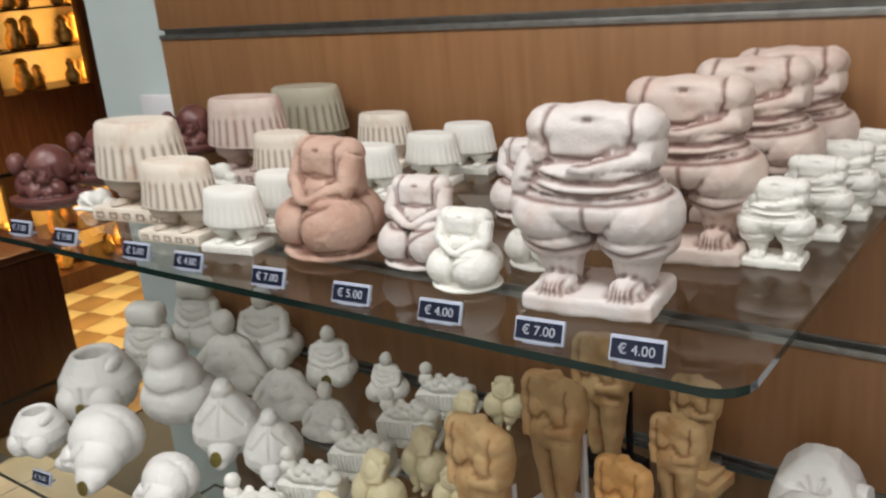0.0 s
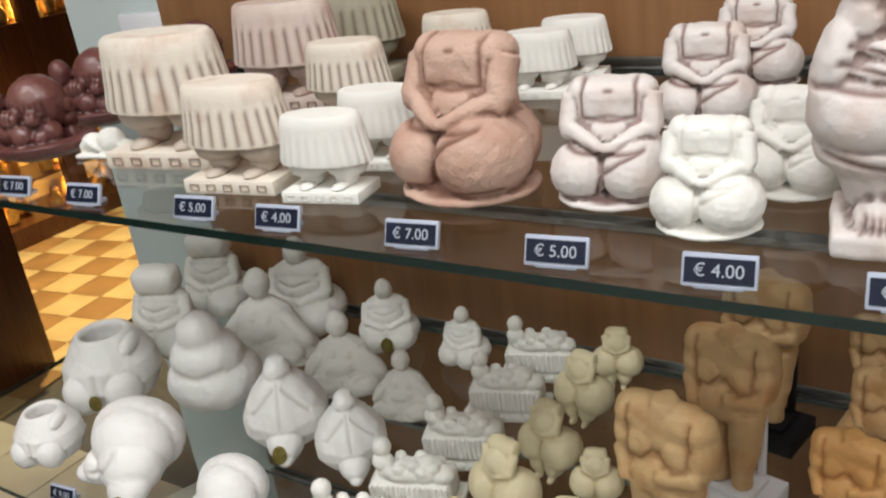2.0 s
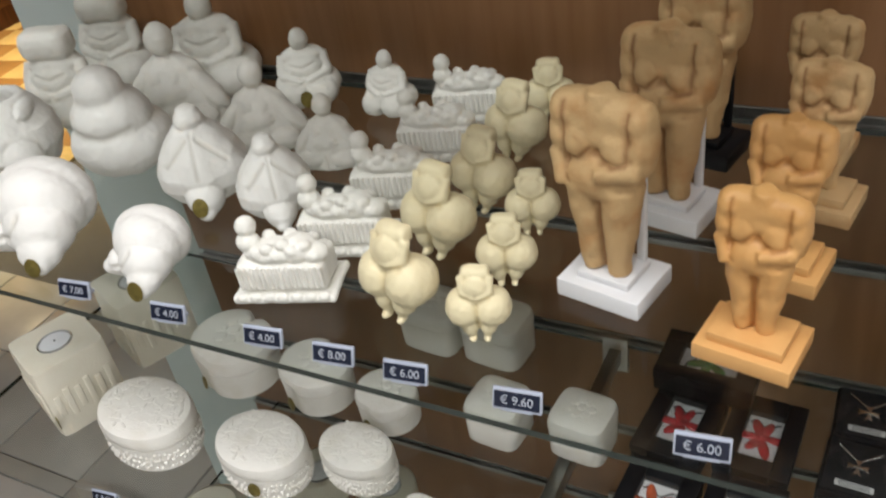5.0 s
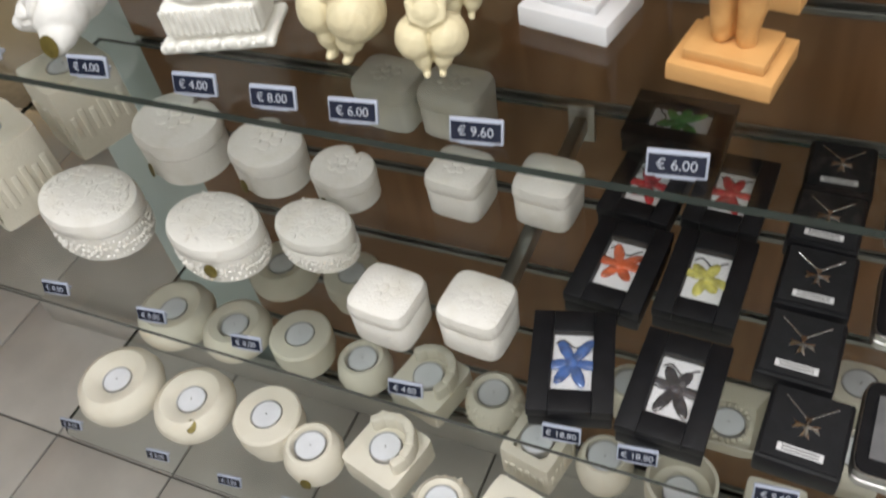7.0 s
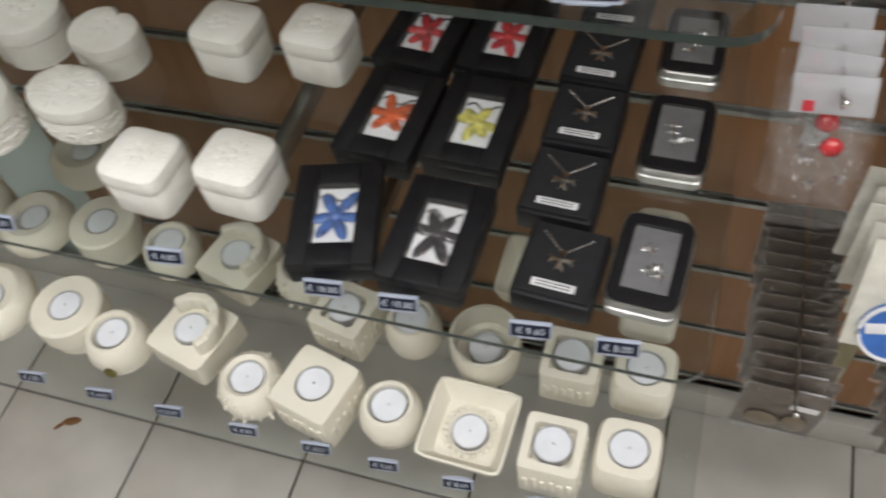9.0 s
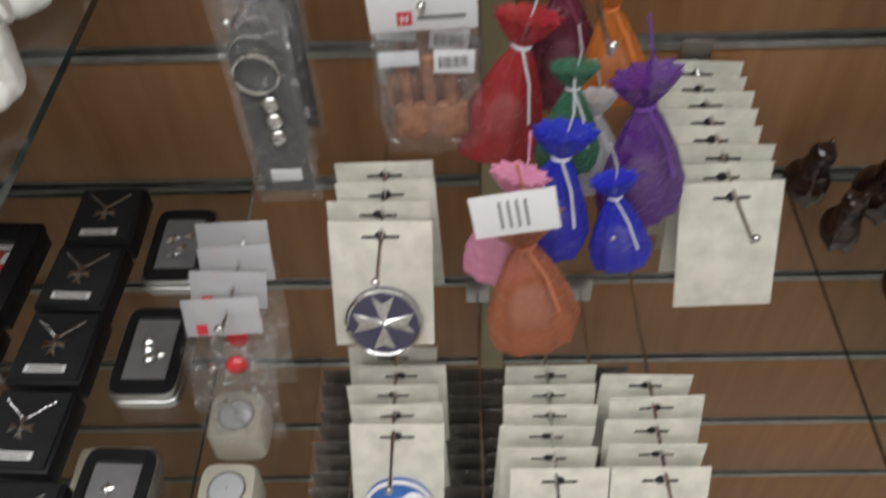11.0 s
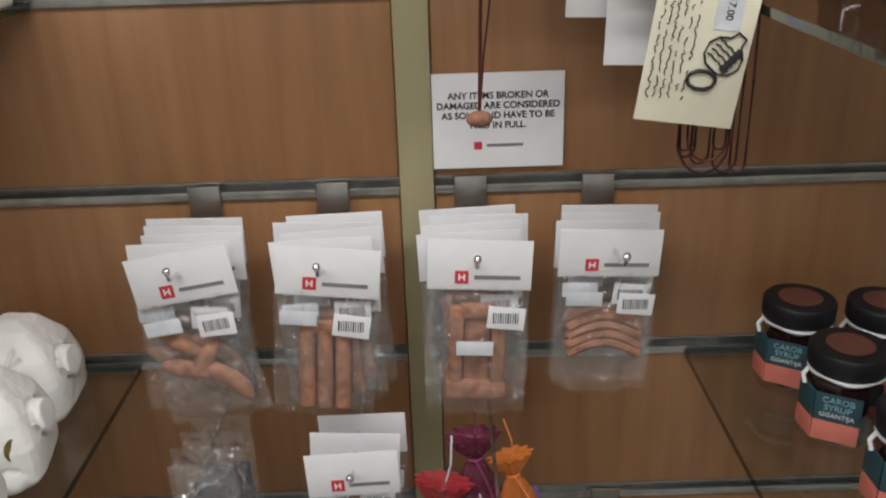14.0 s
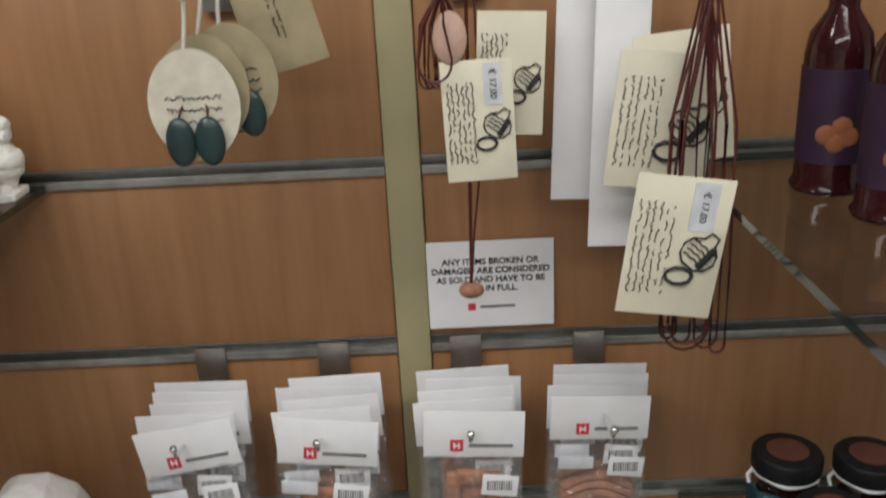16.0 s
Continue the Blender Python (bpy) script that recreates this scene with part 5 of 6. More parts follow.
def clay_pack(kind, w=0.073, hh=0.037, bh=0.097):
    t = thing("magnet_pack", (0, 0, 0), "clear bag of tan clay pieces under a white header card", "souvenir pack", "bagged clay pieces")
    bm = bmesh.new()
    box(bm, (0, 0, 0.012 - hh / 2), (w, 0.0012, hh), 0.0003)
    part("header_card", bm, M_HEAD, t)
    bm = bmesh.new()
    box(bm, (-w * 0.17, -0.0009, 0.012 - hh * 0.74), (0.0095, 0.0004, 0.0095))
    part("logo_block", bm, M_RED, t, "red square logo block")
    bm = bmesh.new()
    for dx in (-0.0018, 0.0018):
        box(bm, (-w * 0.17 + dx, -0.0012, 0.012 - hh * 0.74), (0.0012, 0.0002, 0.005))
    box(bm, (-w * 0.17, -0.0012, 0.012 - hh * 0.74), (0.0024, 0.0002, 0.0012))
    part("logo_mark", bm, M_PAPER, t)
    bm = bmesh.new()
    box(bm, (w * 0.17, -0.0009, 0.012 - hh * 0.74), (w * 0.44, 0.0003, 0.0028))
    part("name_bar", bm, mat_once("grey_print", (0.2, 0.2, 0.2)), t)
    z0 = 0.012 - hh
    bm = bmesh.new()
    sheet_mesh(bm, w, bh, z0 + 0.004, -0.004, 17, 0.008, 12, 3 + kind)
    sheet_mesh(bm, w, bh, z0 + 0.004, 0.002, 14, -0.003, 12, 8 + kind)
    b = part("bag", bm, M_BAG, t, "crinkled clear plastic bag")
    b.visible_shadow = False
    bm = bmesh.new()
    if kind == 0:
        for k, (x, z, a) in enumerate(((-0.012, -0.030, 40), (0.0, -0.045, 130), (0.012, -0.060, 40), (0.016, -0.065, 55), (-0.014, -0.050, 20))):
            ball(bm, (x, -0.004, z0 + z), (0.020, 0.005, 0.007), (0, a, 0), 2)
    elif kind == 1:
        for k in range(3):
            rod(bm, (-0.013 + 0.013 * k, -0.004, z0 - 0.018 - 0.005 * (k == 1)), (-0.011 + 0.013 * k, -0.004, z0 - 0.085), 0.0055, 0.0065, 10)
        box(bm, (0, -0.004, z0 - 0.022), (0.036, 0.007, 0.009), 0.002)
    elif kind == 2:
        for dx in (-0.015, 0.015):
            box(bm, (dx, -0.004, z0 - 0.045), (0.010, 0.008, 0.068), 0.002)
        box(bm, (0, -0.004, z0 - 0.076), (0.044, 0.009, 0.014), 0.002)
        box(bm, (0, -0.004, z0 - 0.014), (0.026, 0.008, 0.010), 0.002)
        box(bm, (0, -0.002, z0 - 0.045), (0.018, 0.004, 0.052), 0.001)
    elif kind == 3:
        for k in range(4):
            pts = [(-0.026 + 0.052 * u / 6, -0.004 - 0.001 * k, z0 - 0.040 - 0.007 * k + 0.010 * math.sin(math.pi * u / 6)) for u in range(7)]
            tube(bm, pts, 0.004, 8)
    else:
        box(bm, (0, -0.004, z0 - 0.066), (0.050, 0.010, 0.028), 0.004)
        for dx in (-0.015, 0.0, 0.014):
            box(bm, (dx, -0.004, z0 - 0.036), (0.008, 0.008, 0.040), 0.002)
    part("clay_piece", bm, M_CLAY, t, "carved tan clay temple piece")
    bm = bmesh.new()
    box(bm, (w * 0.26, -0.0125, z0 - 0.016), (0.026, 0.0004, 0.017), 0.0001, (0, 4, 0))
    lab = part("barcode_label", bm, M_PAPER, t, "white barcode sticker")
    bm = bmesh.new()
    for k in range(11):
        box(bm, (w * 0.26 - 0.0088 + 0.0017 * k, -0.0129, z0 - 0.016), (0.0006 + 0.0004 * (k % 3 == 0), 0.0002, 0.008))
    bars = part("barcode_bars", bm, M_INK, t)
    tagged(bars, kind="stuff")
    bm = bmesh.new()
    box(bm, (-0.002 if kind == 2 else -w * 0.25, -0.0125, z0 - (0.040 if kind == 2 else 0.012)), (0.026, 0.0004, 0.011), 0.0001)
    part("price_label", bm, mat_once("pale_label", (0.66, 0.68, 0.72)), t)
    return t


rr = random.Random(21)
for kind, x, z, wob in ((0, 1.066, 1.2915, -9), (1, 1.166, 1.2915, 6), (2, 1.2735, 1.2935, 3), (3, 1.373, 1.292, 2)):
    peg(x, z, 0.112, 0.026)
    first = clay_pack(kind)
    n = 5 if kind != 3 else 4
    for k in range(n):
        y = -0.030 - 0.0165 * k
        m = pose(x + (rr.random() - 0.5) * 0.010, y, z - 0.0225, rr.uniform(-3, 3), (wob if k > n - 2 else rr.uniform(-3, 3)), 0)
        if k == n - 1:
            first.matrix_basis = m
        else:
            copy_thing(first, m)
peg(1.180, 1.1405, 0.14, 0.026)
first = clay_pack(4, 0.068, 0.036, 0.094)
for k in range(3):
    m = pose(1.180 + rr.uniform(-0.004, 0.004), -0.075 - 0.025 * k, 1.119, rr.uniform(-3, 3), rr.uniform(-3, 3), 0)
    if k == 2:
        first.matrix_basis = m
    else:
        copy_thing(first, m)


def key_ring_pack():
    t = thing("keyring_pack", (0, 0, 0), "clear sleeve with a silver ring keychain on a dark card", "keyring", "keyring packs")
    bm = bmesh.new()
    box(bm, (0, 0, -0.078), (0.046, 0.0016, 0.172))
    s = part("sleeve", bm, M_BAG, t, "clear plastic sleeve")
    s.visible_shadow = False
    bm = bmesh.new()
    box(bm, (0, 0.0015, -0.096), (0.036, 0.0010, 0.120), 0.0003)
    part("card", bm, mat_once("charcoal_card", (0.05, 0.048, 0.05)), t)
    bm = bmesh.new()
    tube(bm, [(0.0145 * math.cos(a * 0.314) - 0.002, -0.004, -0.050 + 0.0145 * math.sin(a * 0.314)) for a in range(21)], 0.0015, 8)
    part("ring", bm, M_CHROME, t)
    bm = bmesh.new()
    for k in range(3):
        ball(bm, (0.002, -0.004, -0.074 - 0.014 * k), (0.0068, 0.003, 0.0068), sub=2)
        ball(bm, (0.002, -0.004, -0.0665 - 0.013 * k), 0.0014, sub=1)
    part("charm", bm, M_SILVER, t)
    bm = bmesh.new()
    box(bm, (0.001, -0.0015, -0.138), (0.022, 0.0005, 0.011), 0.0002)
    part("price_label", bm, M_PAPER, t)
    return t


peg(1.073, 1.1405, 0.17)
first = key_ring_pack()
for k in range(4):
    m = pose(1.073 + rr.uniform(-0.004, 0.004), -0.080 - 0.020 * k, 1.128, rr.uniform(-2, 2), rr.uniform(-2, 2), 0)
    if k == 3:
        first.matrix_basis = m
    else:
        copy_thing(first, m)


def card_pack(pend):
    """A cream hang card with a hanging slot and a round pendant below."""
    t = thing("souvenir_card", (0, 0, 0), {"none": "cream card with a punched hanging slot on a hook", "cross": "cream card holding a round dark disc with a silver cross", "blue": "white card with a round blue and white magnet", "view": "white card with a round seaside picture magnet"}[pend], "souvenir card", "souvenir cards")
    w, h = 0.072, 0.100
    bm = bmesh.new()
    box(bm, (0, 0, 0.008 - h / 2), (w, 0.0014, h), 0.0004)
    part("card", bm, mat_once("ivory_card", (0.68, 0.66, 0.58), 0.7), t)
    bm = bmesh.new()
    box(bm, (0, -0.0009, -0.004), (0.026, 0.0004, 0.0022))
    ball(bm, (0, -0.0009, -0.003), (0.004, 0.0004, 0.004), sub=2)
    part("hang_slot", bm, M_INK, t)
    if pend != "none":
        bm = bmesh.new()
        rod(bm, (0, -0.001, -0.070), (0, -0.0065, -0.070), 0.027, 0.026, 36)
        d = part("disc", bm, {"cross": mat_once("pewter_blue", (0.06, 0.055, 0.10)), "blue": mat_once("blue_enamel", (0.05, 0.16, 0.50), 0.25), "view": mat_once("sky_print", (0.28, 0.46, 0.70), 0.25)}[pend], t)
        bm = bmesh.new()
        tube(bm, [(0.0265 * math.cos(a * 0.2094), -0.0065, -0.070 + 0.0265 * math.sin(a * 0.2094)) for a in range(31)], 0.0018, 6)
        part("rim", bm, M_SILVER if pend == "cross" else M_PLINTH, d)
        bm = bmesh.new()
        if pend == "cross":
            maltese(bm, 0.0235, 0.0, 0.003)
            bmesh.ops.transform(bm, matrix=pose(0, -0.0066, -0.070, 90, 0, 0), verts=bm.verts)
            part("cross", bm, M_SILVER, d)
        elif pend == "blue":
            box(bm, (-0.006, -0.0068, -0.066), (0.034, 0.0006, 0.010), 0.0002, (0, -12, 0))
            ball(bm, (0.012, -0.008, -0.062), (0.010, 0.004, 0.010), sub=2)
            ball(bm, (0.014, -0.008, -0.078), (0.009, 0.004, 0.009), sub=2)
            part("white_relief", bm, M_PLINTH, d)
        else:
            box(bm, (0, -0.0068, -0.083), (0.040, 0.0006, 0.012), 0.0002)
            part("shore", bm, mat_once("sand_print", (0.55, 0.28, 0.16)), d)
            bm = bmesh.new()
            box(bm, (-0.004, -0.0068, -0.074), (0.042, 0.0005, 0.005), 0.0002)
            part("trees", bm, mat_once("green_print", (0.18, 0.26, 0.10)), d)
    return t


for x, z, y0, n, pend, step in ((1.146, 0.990, -0.125, 4, "cross", 0.020), (1.392, 0.990, -0.014, 8, "none", 0.020), (1.146, 0.842, -0.185, 5, "blue", 0.018), (1.266, 0.842, -0.205, 6, "view", 0.018), (1.345, 0.842, -0.215, 5, "view", 0.020)):
    peg(x, z, -y0 + n * step + 0.03)
    plain = card_pack("none") if pend != "none" else None
    front = card_pack(pend)
    for k in range(n):
        m = pose(x + rr.uniform(-0.004, 0.004), y0 - step * k, z - 0.0165, rr.uniform(-12, -4) if k < n - 1 else -22, rr.uniform(-3, 3), 0)
        if k == n - 1:
            front.matrix_basis = m
        elif plain and k == 0:
            plain.matrix_basis = m
        else:
            copy_thing(plain or front, m)


def thin_pack():
    t = thing("trinket_packet", (0, 0, 0), "clear packet of small brown trinkets with a white label", "souvenir pack", "small clear packets")
    bm = bmesh.new()
    box(bm, (0, 0, -0.045), (0.076, 0.003, 0.095), 0.001)
    s = part("packet", bm, M_BAG, t)
    s.visible_shadow = False
    bm = bmesh.new()
    box(bm, (0, 0.0005, -0.043), (0.072, 0.0012, 0.086), 0.0002)
    part("backing_card", bm, mat_once("brown_card", (0.10, 0.075, 0.055)), t)
    bm = bmesh.new()
    ball(bm, (-0.012, -0.003, -0.060), (0.016, 0.004, 0.013), sub=2)
    ball(bm, (0.016, -0.003, -0.058), (0.012, 0.004, 0.015), sub=2)
    part("trinket", bm, mat_once("dark_brass", (0.16, 0.13, 0.09), 0.35), t)
    bm = bmesh.new()
    box(bm, (0.018, -0.0022, -0.026), (0.024, 0.0005, 0.009))
    part("label", bm, M_PAPER, t)
    return t


for x in (1.093, 1.215, 1.325):
    peg(x, 0.69, 0.33)
    first = thin_pack()
    for k in range(14):
        m = pose(x + rr.uniform(-0.003, 0.003), -0.10 - 0.016 * k, 0.672, rr.uniform(-3, 3), rr.uniform(-3, 3), 0)
        if k == 13:
            first.matrix_basis = m
        else:
            copy_thing(first, m)


M_FROST = film("frosted_header", (0.55, 0.55, 0.57), 0.45, 0.2)


def charm_pack():
    t = thing("charm_pack", (0, 0, 0), "clear bag with red and silver charms under a white header", "souvenir pack", "charm packs")
    bm = bmesh.new()
    box(bm, (0, 0, -0.002), (0.050, 0.0012, 0.026), 0.0003)
    part("header_card", bm, M_FROST, t)
    bm = bmesh.new()
    sheet_mesh(bm, 0.058, 0.075, -0.018, -0.003, 15, 0.006, 10, 31)
    s = part("bag", bm, M_BAG, t)
    s.visible_shadow = False
    bm = bmesh.new()
    ball(bm, (0.004, -0.003, -0.036), (0.008, 0.004, 0.007), sub=2)
    part("red_charm", bm, GEMS["red"], t)
    for dx, dz in ((-0.016, -0.036), (0.016, -0.056), (-0.006, -0.062)):
        bm = bmesh.new()
        star(bm, 0.006, 0, 4, 0.35, dx, 0.003)
        bmesh.ops.transform(bm, matrix=pose(dx * 0.8, -0.004, dz, 90, 0, 0), verts=bm.verts)
        part("silver_charm", bm, M_SILVER, t)
    bm = bmesh.new()
    box(bm, (-0.014, -0.0009, -0.010), (0.007, 0.0004, 0.007))
    part("logo_block", bm, M_RED, t)
    return t


peg(1.052, 0.99, 0.27)
first = charm_pack()
for k in range(4):
    m = pose(1.046 + rr.uniform(-0.004, 0.004), -0.19 - 0.022 * k, 0.976, -26, rr.uniform(-4, 4), 0)
    if k == 3:
        first.matrix_basis = m
    else:
        copy_thing(first, m)


# ---- gauze pouches ----
def pouch(x, y, z, color, s, turn, lean=0.0):
    col = {"red": (0.42, 0.02, 0.03), "blue": (0.01, 0.02, 0.55), "purple": (0.10, 0.015, 0.24), "orange": (0.62, 0.17, 0.02), "pink": (0.80, 0.30, 0.48), "rust": (0.42, 0.12, 0.05), "green": (0.03, 0.16, 0.09), "white": (0.75, 0.75, 0.78), "maroon": (0.16, 0.01, 0.05)}[color]
    t = thing("gauze_pouch", (0, 0, 0), f"{color} organza gift pouch gathered with a ribbon", "pouch", "organza pouches")
    t.matrix_basis = pose(x, y, z, 0, lean, turn)
    key = "gauze_" + color
    if key not in ONCE:
        ONCE[key] = film(key, col, 0.36, 0.3)

    def folds(n, amp):
        return lambda a, r, zz: (r * (1 + amp * math.cos(n * a + 2 * zz / s)) * math.cos(a), 0.55 * r * (1 + amp * math.cos(n * a + 2 * zz / s)) * math.sin(a))
    bm = bmesh.new()
    lathe(bm, [(0.006 * s, -0.022 * s), (0.012 * s, -0.034 * s), (0.023 * s, -0.065 * s), (0.031 * s, -0.098 * s), (0.028 * s, -0.120 * s), (0.012 * s, -0.124 * s)], 40, folds(9, 0.07))
    part("bag", bm, ONCE[key], t)
    bm = bmesh.new()
    lathe(bm, [(0.006 * s, -0.020 * s), (0.014 * s, -0.010 * s), (0.022 * s, 0.004 * s), (0.019 * s, 0.003 * s)], 40, folds(11, 0.16))
    part("ruffle", bm, ONCE[key], t)
    bm = bmesh.new()
    tube(bm, [(0.0065 * s * math.cos(a * 0.63), 0.005 * s * math.sin(a * 0.63), -0.021 * s) for a in range(11)], 0.0013 * s)
    tube(bm, [(0, -0.004, -0.02 * s), (0.010 * s, -0.010, -0.045 * s), (0.016 * s, -0.016, -0.075 * s)], 0.0012 * s)
    tube(bm, [(0, 0, -0.02 * s), (0.003, 0, 0.02 * s), (0, 0.002, 0.045 * s)], 0.0010 * s)
    part("ribbon", bm, mat_once("satin_white", (0.70, 0.71, 0.76), 0.35) if color in ("blue", "green", "red") else mat_once("satin_" + color, tuple(min(1, c * 1.3 + 0.05) for c in col), 0.35), t)
    bm = bmesh.new()
    ball(bm, (0, 0, -0.088 * s), (0.017 * s, 0.011 * s, 0.024 * s), sub=2)
    part("contents", bm, mat_once("pouch_filling", (0.5, 0.45, 0.4)), t)


peg(1.283, 1.1405, 0.20)
peg(1.300, 0.99, 0.20)
for x, y, z, c, s, a, l in ((1.240, -0.120, 1.085, "red", 1.15, 0, 10), (1.300, -0.110, 1.100, "orange", 0.9, 10, -8), (1.268, -0.090, 1.105, "maroon", 1.1, 0, -4), (1.320, -0.170, 1.075, "purple", 1.2, 15, -6),
                            (1.270, -0.165, 1.080, "green", 0.8, 0, 0), (1.262, -0.195, 1.055, "blue", 1.05, 0, 4), (1.230, -0.210, 1.035, "pink", 0.95, -10, 8), (1.290, -0.150, 1.045, "white", 0.8, 0, -5),
                            (1.232, -0.228, 1.015, "rust", 1.25, 8, -6), (1.300, -0.200, 1.020, "blue", 0.8, 0, -10)):
    pouch(1.275 + (x - 1.275) * 0.85, y, z + 0.012, c, s * 0.82, a, l)
tg = thing("swing_tag", (0, 0, 0), "white paper tag with grey print tied to the pouches", "tag")
tg.matrix_basis = pose(1.232, -0.245, 1.052, -15, -10, 0)
bm = bmesh.new()
box(bm, (0, 0, 0), (0.050, 0.0006, 0.028), 0.0002)
part("card", bm, M_PAPER, tg)
for k in range(4):
    bm = bmesh.new()
    box(bm, (-0.008 + 0.005 * k, -0.0006, 0), (0.0016, 0.0003, 0.018))
    part("print_bar", bm, mat_once("grey_print", (0.2, 0.2, 0.2)), tg)

# ---- notice on the wall ----
sg = thing("notice", (1.2955, -0.0022, 1.342), "white paper notice with black printed capitals on the slatwall", "sign")
bm = bmesh.new()
box(bm, (0, -0.0006, 0), (0.0995, 0.0006, 0.0735))
part("paper", bm, M_PAPER, sg)
for k, line in enumerate(("ANY ITEMS BROKEN OR", "DAMAGED ARE CONSIDERED", "AS SOLD AND HAVE TO BE", "PAID IN FULL.")):
    me = letters(line, 0.0070, weight=0.00018)
    me.transform(pose(0, -0.0011, 0.0195 - 0.0076 * k, 90, 0, 0))
    me.materials.append(M_INK)
    part("text_line", me, None, sg)
bm = bmesh.new()
box(bm, (-0.0155, -0.0011, -0.019), (0.006, 0.0003, 0.006))
part("logo_block", bm, M_RED, sg)
bm = bmesh.new()
box(bm, (0.005, -0.0011, -0.019), (0.028, 0.0003, 0.0022))
part("name_bar", bm, mat_once("grey_print", (0.2, 0.2, 0.2)), sg)

# ---- necklace tags and earring cards ----
M_CORDR = mat("maroon_cord", (0.10, 0.018, 0.015), 0.5, 0.2, 200, 0.3)


def scribbles(parent, n, length, x0, z0, dx, seed):
    r = random.Random(seed)
    for k in range(n):
        bm = bmesh.new()
        m = 44
        gaps = {q for q in range(m) if r.random() < 0.12}
        run = []
        for q in range(m + 1):
            if q in gaps:
                if len(run) > 1:
                    tube(bm, run, 0.00036, 4)
                run = []
            else:
                run.append((x0 + dx * k + r.uniform(-0.0011, 0.0011), -0.0012, z0 - length * (q + r.uniform(-0.5, 0.5)) / m))
        if len(run) > 1:
            tube(bm, run, 0.00036, 4)
        part("handwriting", bm, M_INK, parent)


def ink_vase(parent, x, z, s):
    prof = [(0.0035, 0.0), (0.0070, 0.0025), (0.0085, 0.0070), (0.0070, 0.0110), (0.0030, 0.0140), (0.0022, 0.0175)]
    tilt = pose(x, 0, z, 0, 35, 0)
    rim = [(-r * s, q * s) for r, q in prof] + [(r * s, q * s) for r, q in reversed(prof)]
    bm = bmesh.new()
    tube(bm, [tilt @ Vector((px, -0.0012, pz)) for px, pz in rim + rim[:1]], 0.0005 * s, 5)
    for k in range(4):
        q = (0.0035 + 0.0024 * k) * s
        tube(bm, [tilt @ Vector((px * s, -0.0012, q + 0.0006 * s * (n % 2))) for n, px in enumerate((-0.006, -0.004, -0.002, 0.0, 0.002, 0.004, 0.006))], 0.0004 * s, 5)
    tube(bm, [tilt @ Vector((0.004 * s, -0.0012, q * s)) for q in (0.002, 0.006, 0.010, 0.013)], 0.0016 * s, 5)
    part("drawn_vase", bm, M_INK, parent)
    bm = bmesh.new()
    tube(bm, [(x - 0.003 * s + 0.006 * s * math.cos(a * 0.63), -0.0012, z - 0.005 * s + 0.004 * s * math.sin(a * 0.63)) for a in range(11)], 0.0009 * s, 5)
    part("drawn_handle", bm, M_INK, parent)


def swing(x, y, z, w, h, turn, lean, label, price=True, seed=1, back=False):
    t = thing("necklace_tag", (0, 0, 0), label, "tag", "necklace tags")
    t.matrix_basis = pose(x, y, z, rr.uniform(-4, 2), lean, turn)
    bm = bmesh.new()
    box(bm, (0, 0, -h / 2), (w, 0.0009, h), 0.0003)
    part("card", bm, M_CREAMCARD if not back else M_PAPER, t)
    if back:
        return t
    scribbles(t, 6, h * 0.66, -w * 0.42, -h * 0.18, w * 0.070, seed)
    ink_vase(t, w * 0.16, -h * 0.62, w / 0.042)
    if price:
        bm = bmesh.new()
        box(bm, (w * 0.22, -0.0008, -h * 0.20), (w * 0.26, 0.0003, h * 0.34))
        part("price_label", bm, mat_once("pale_label", (0.66, 0.68, 0.72)), t)
        me = letters("\u20ac 17.00", 0.0062)
        me.transform(pose(w * 0.22, -0.0012, -h * 0.20, 90, 90, 0))
        me.materials.append(M_INK)
        part("price_print", me, None, t)
    return t


def cords(x, y, z0, z1, n, seed, spread=0.012):
    t = thing("necklace", (0, 0, 0), "maroon cord necklaces looped over a hook", "necklace", "cord necklaces")
    r = random.Random(seed)
    for k in range(n):
        a, b = r.uniform(-spread, spread), r.uniform(-spread, spread)
        yy, zl = y + r.uniform(-0.012, 0.012), z1 + r.uniform(0, 0.02)
        bm = bmesh.new()
        mid, half = (a + b) / 2, max(0.004, abs(a - b) * 0.6)
        path = [(x, yy, z0), (x + mid - half * 0.6, yy, z0 * 0.65 + zl * 0.35), (x + mid - half, yy, z0 * 0.25 + zl * 0.75)]
        path += [(x + mid - half * math.cos(math.pi * q / 8), yy, zl + half * 1.2 - half * 1.2 * math.sin(math.pi * q / 8)) for q in range(9)]
        path += [(x + mid + half, yy, z0 * 0.25 + zl * 0.75), (x + mid + half * 0.6, yy, z0 * 0.65 + zl * 0.35), (x + 0.002, yy, z0)]
        tube(bm, path, 0.0009, 6)
        part("cord", bm, M_CORDR, t)
    return t


for x, reach in ((1.112, 0.115), (1.285, 0.10), (1.408, 0.15)):
    peg(x, 1.59, reach)
L_T = "cream card tag with handwriting, a drawn vase and price"
swing(1.2865, -0.080, 1.5290, 0.046, 0.079, 0, -2, L_T, True, 2)
swing(1.3120, -0.060, 1.5560, 0.045, 0.080, 0, 3, "cream card tag with handwriting behind the necklaces", False, 3)
swing(1.4100, -0.090, 1.5290, 0.066, 0.088, 0, 7, L_T, False, 4)
swing(1.4100, -0.136, 1.4620, 0.060, 0.091, 0, 8, L_T, True, 5)
swing(1.4180, -0.072, 1.5400, 0.062, 0.086, 0, -5, "cream card tag with handwriting behind the necklaces", False, 6)
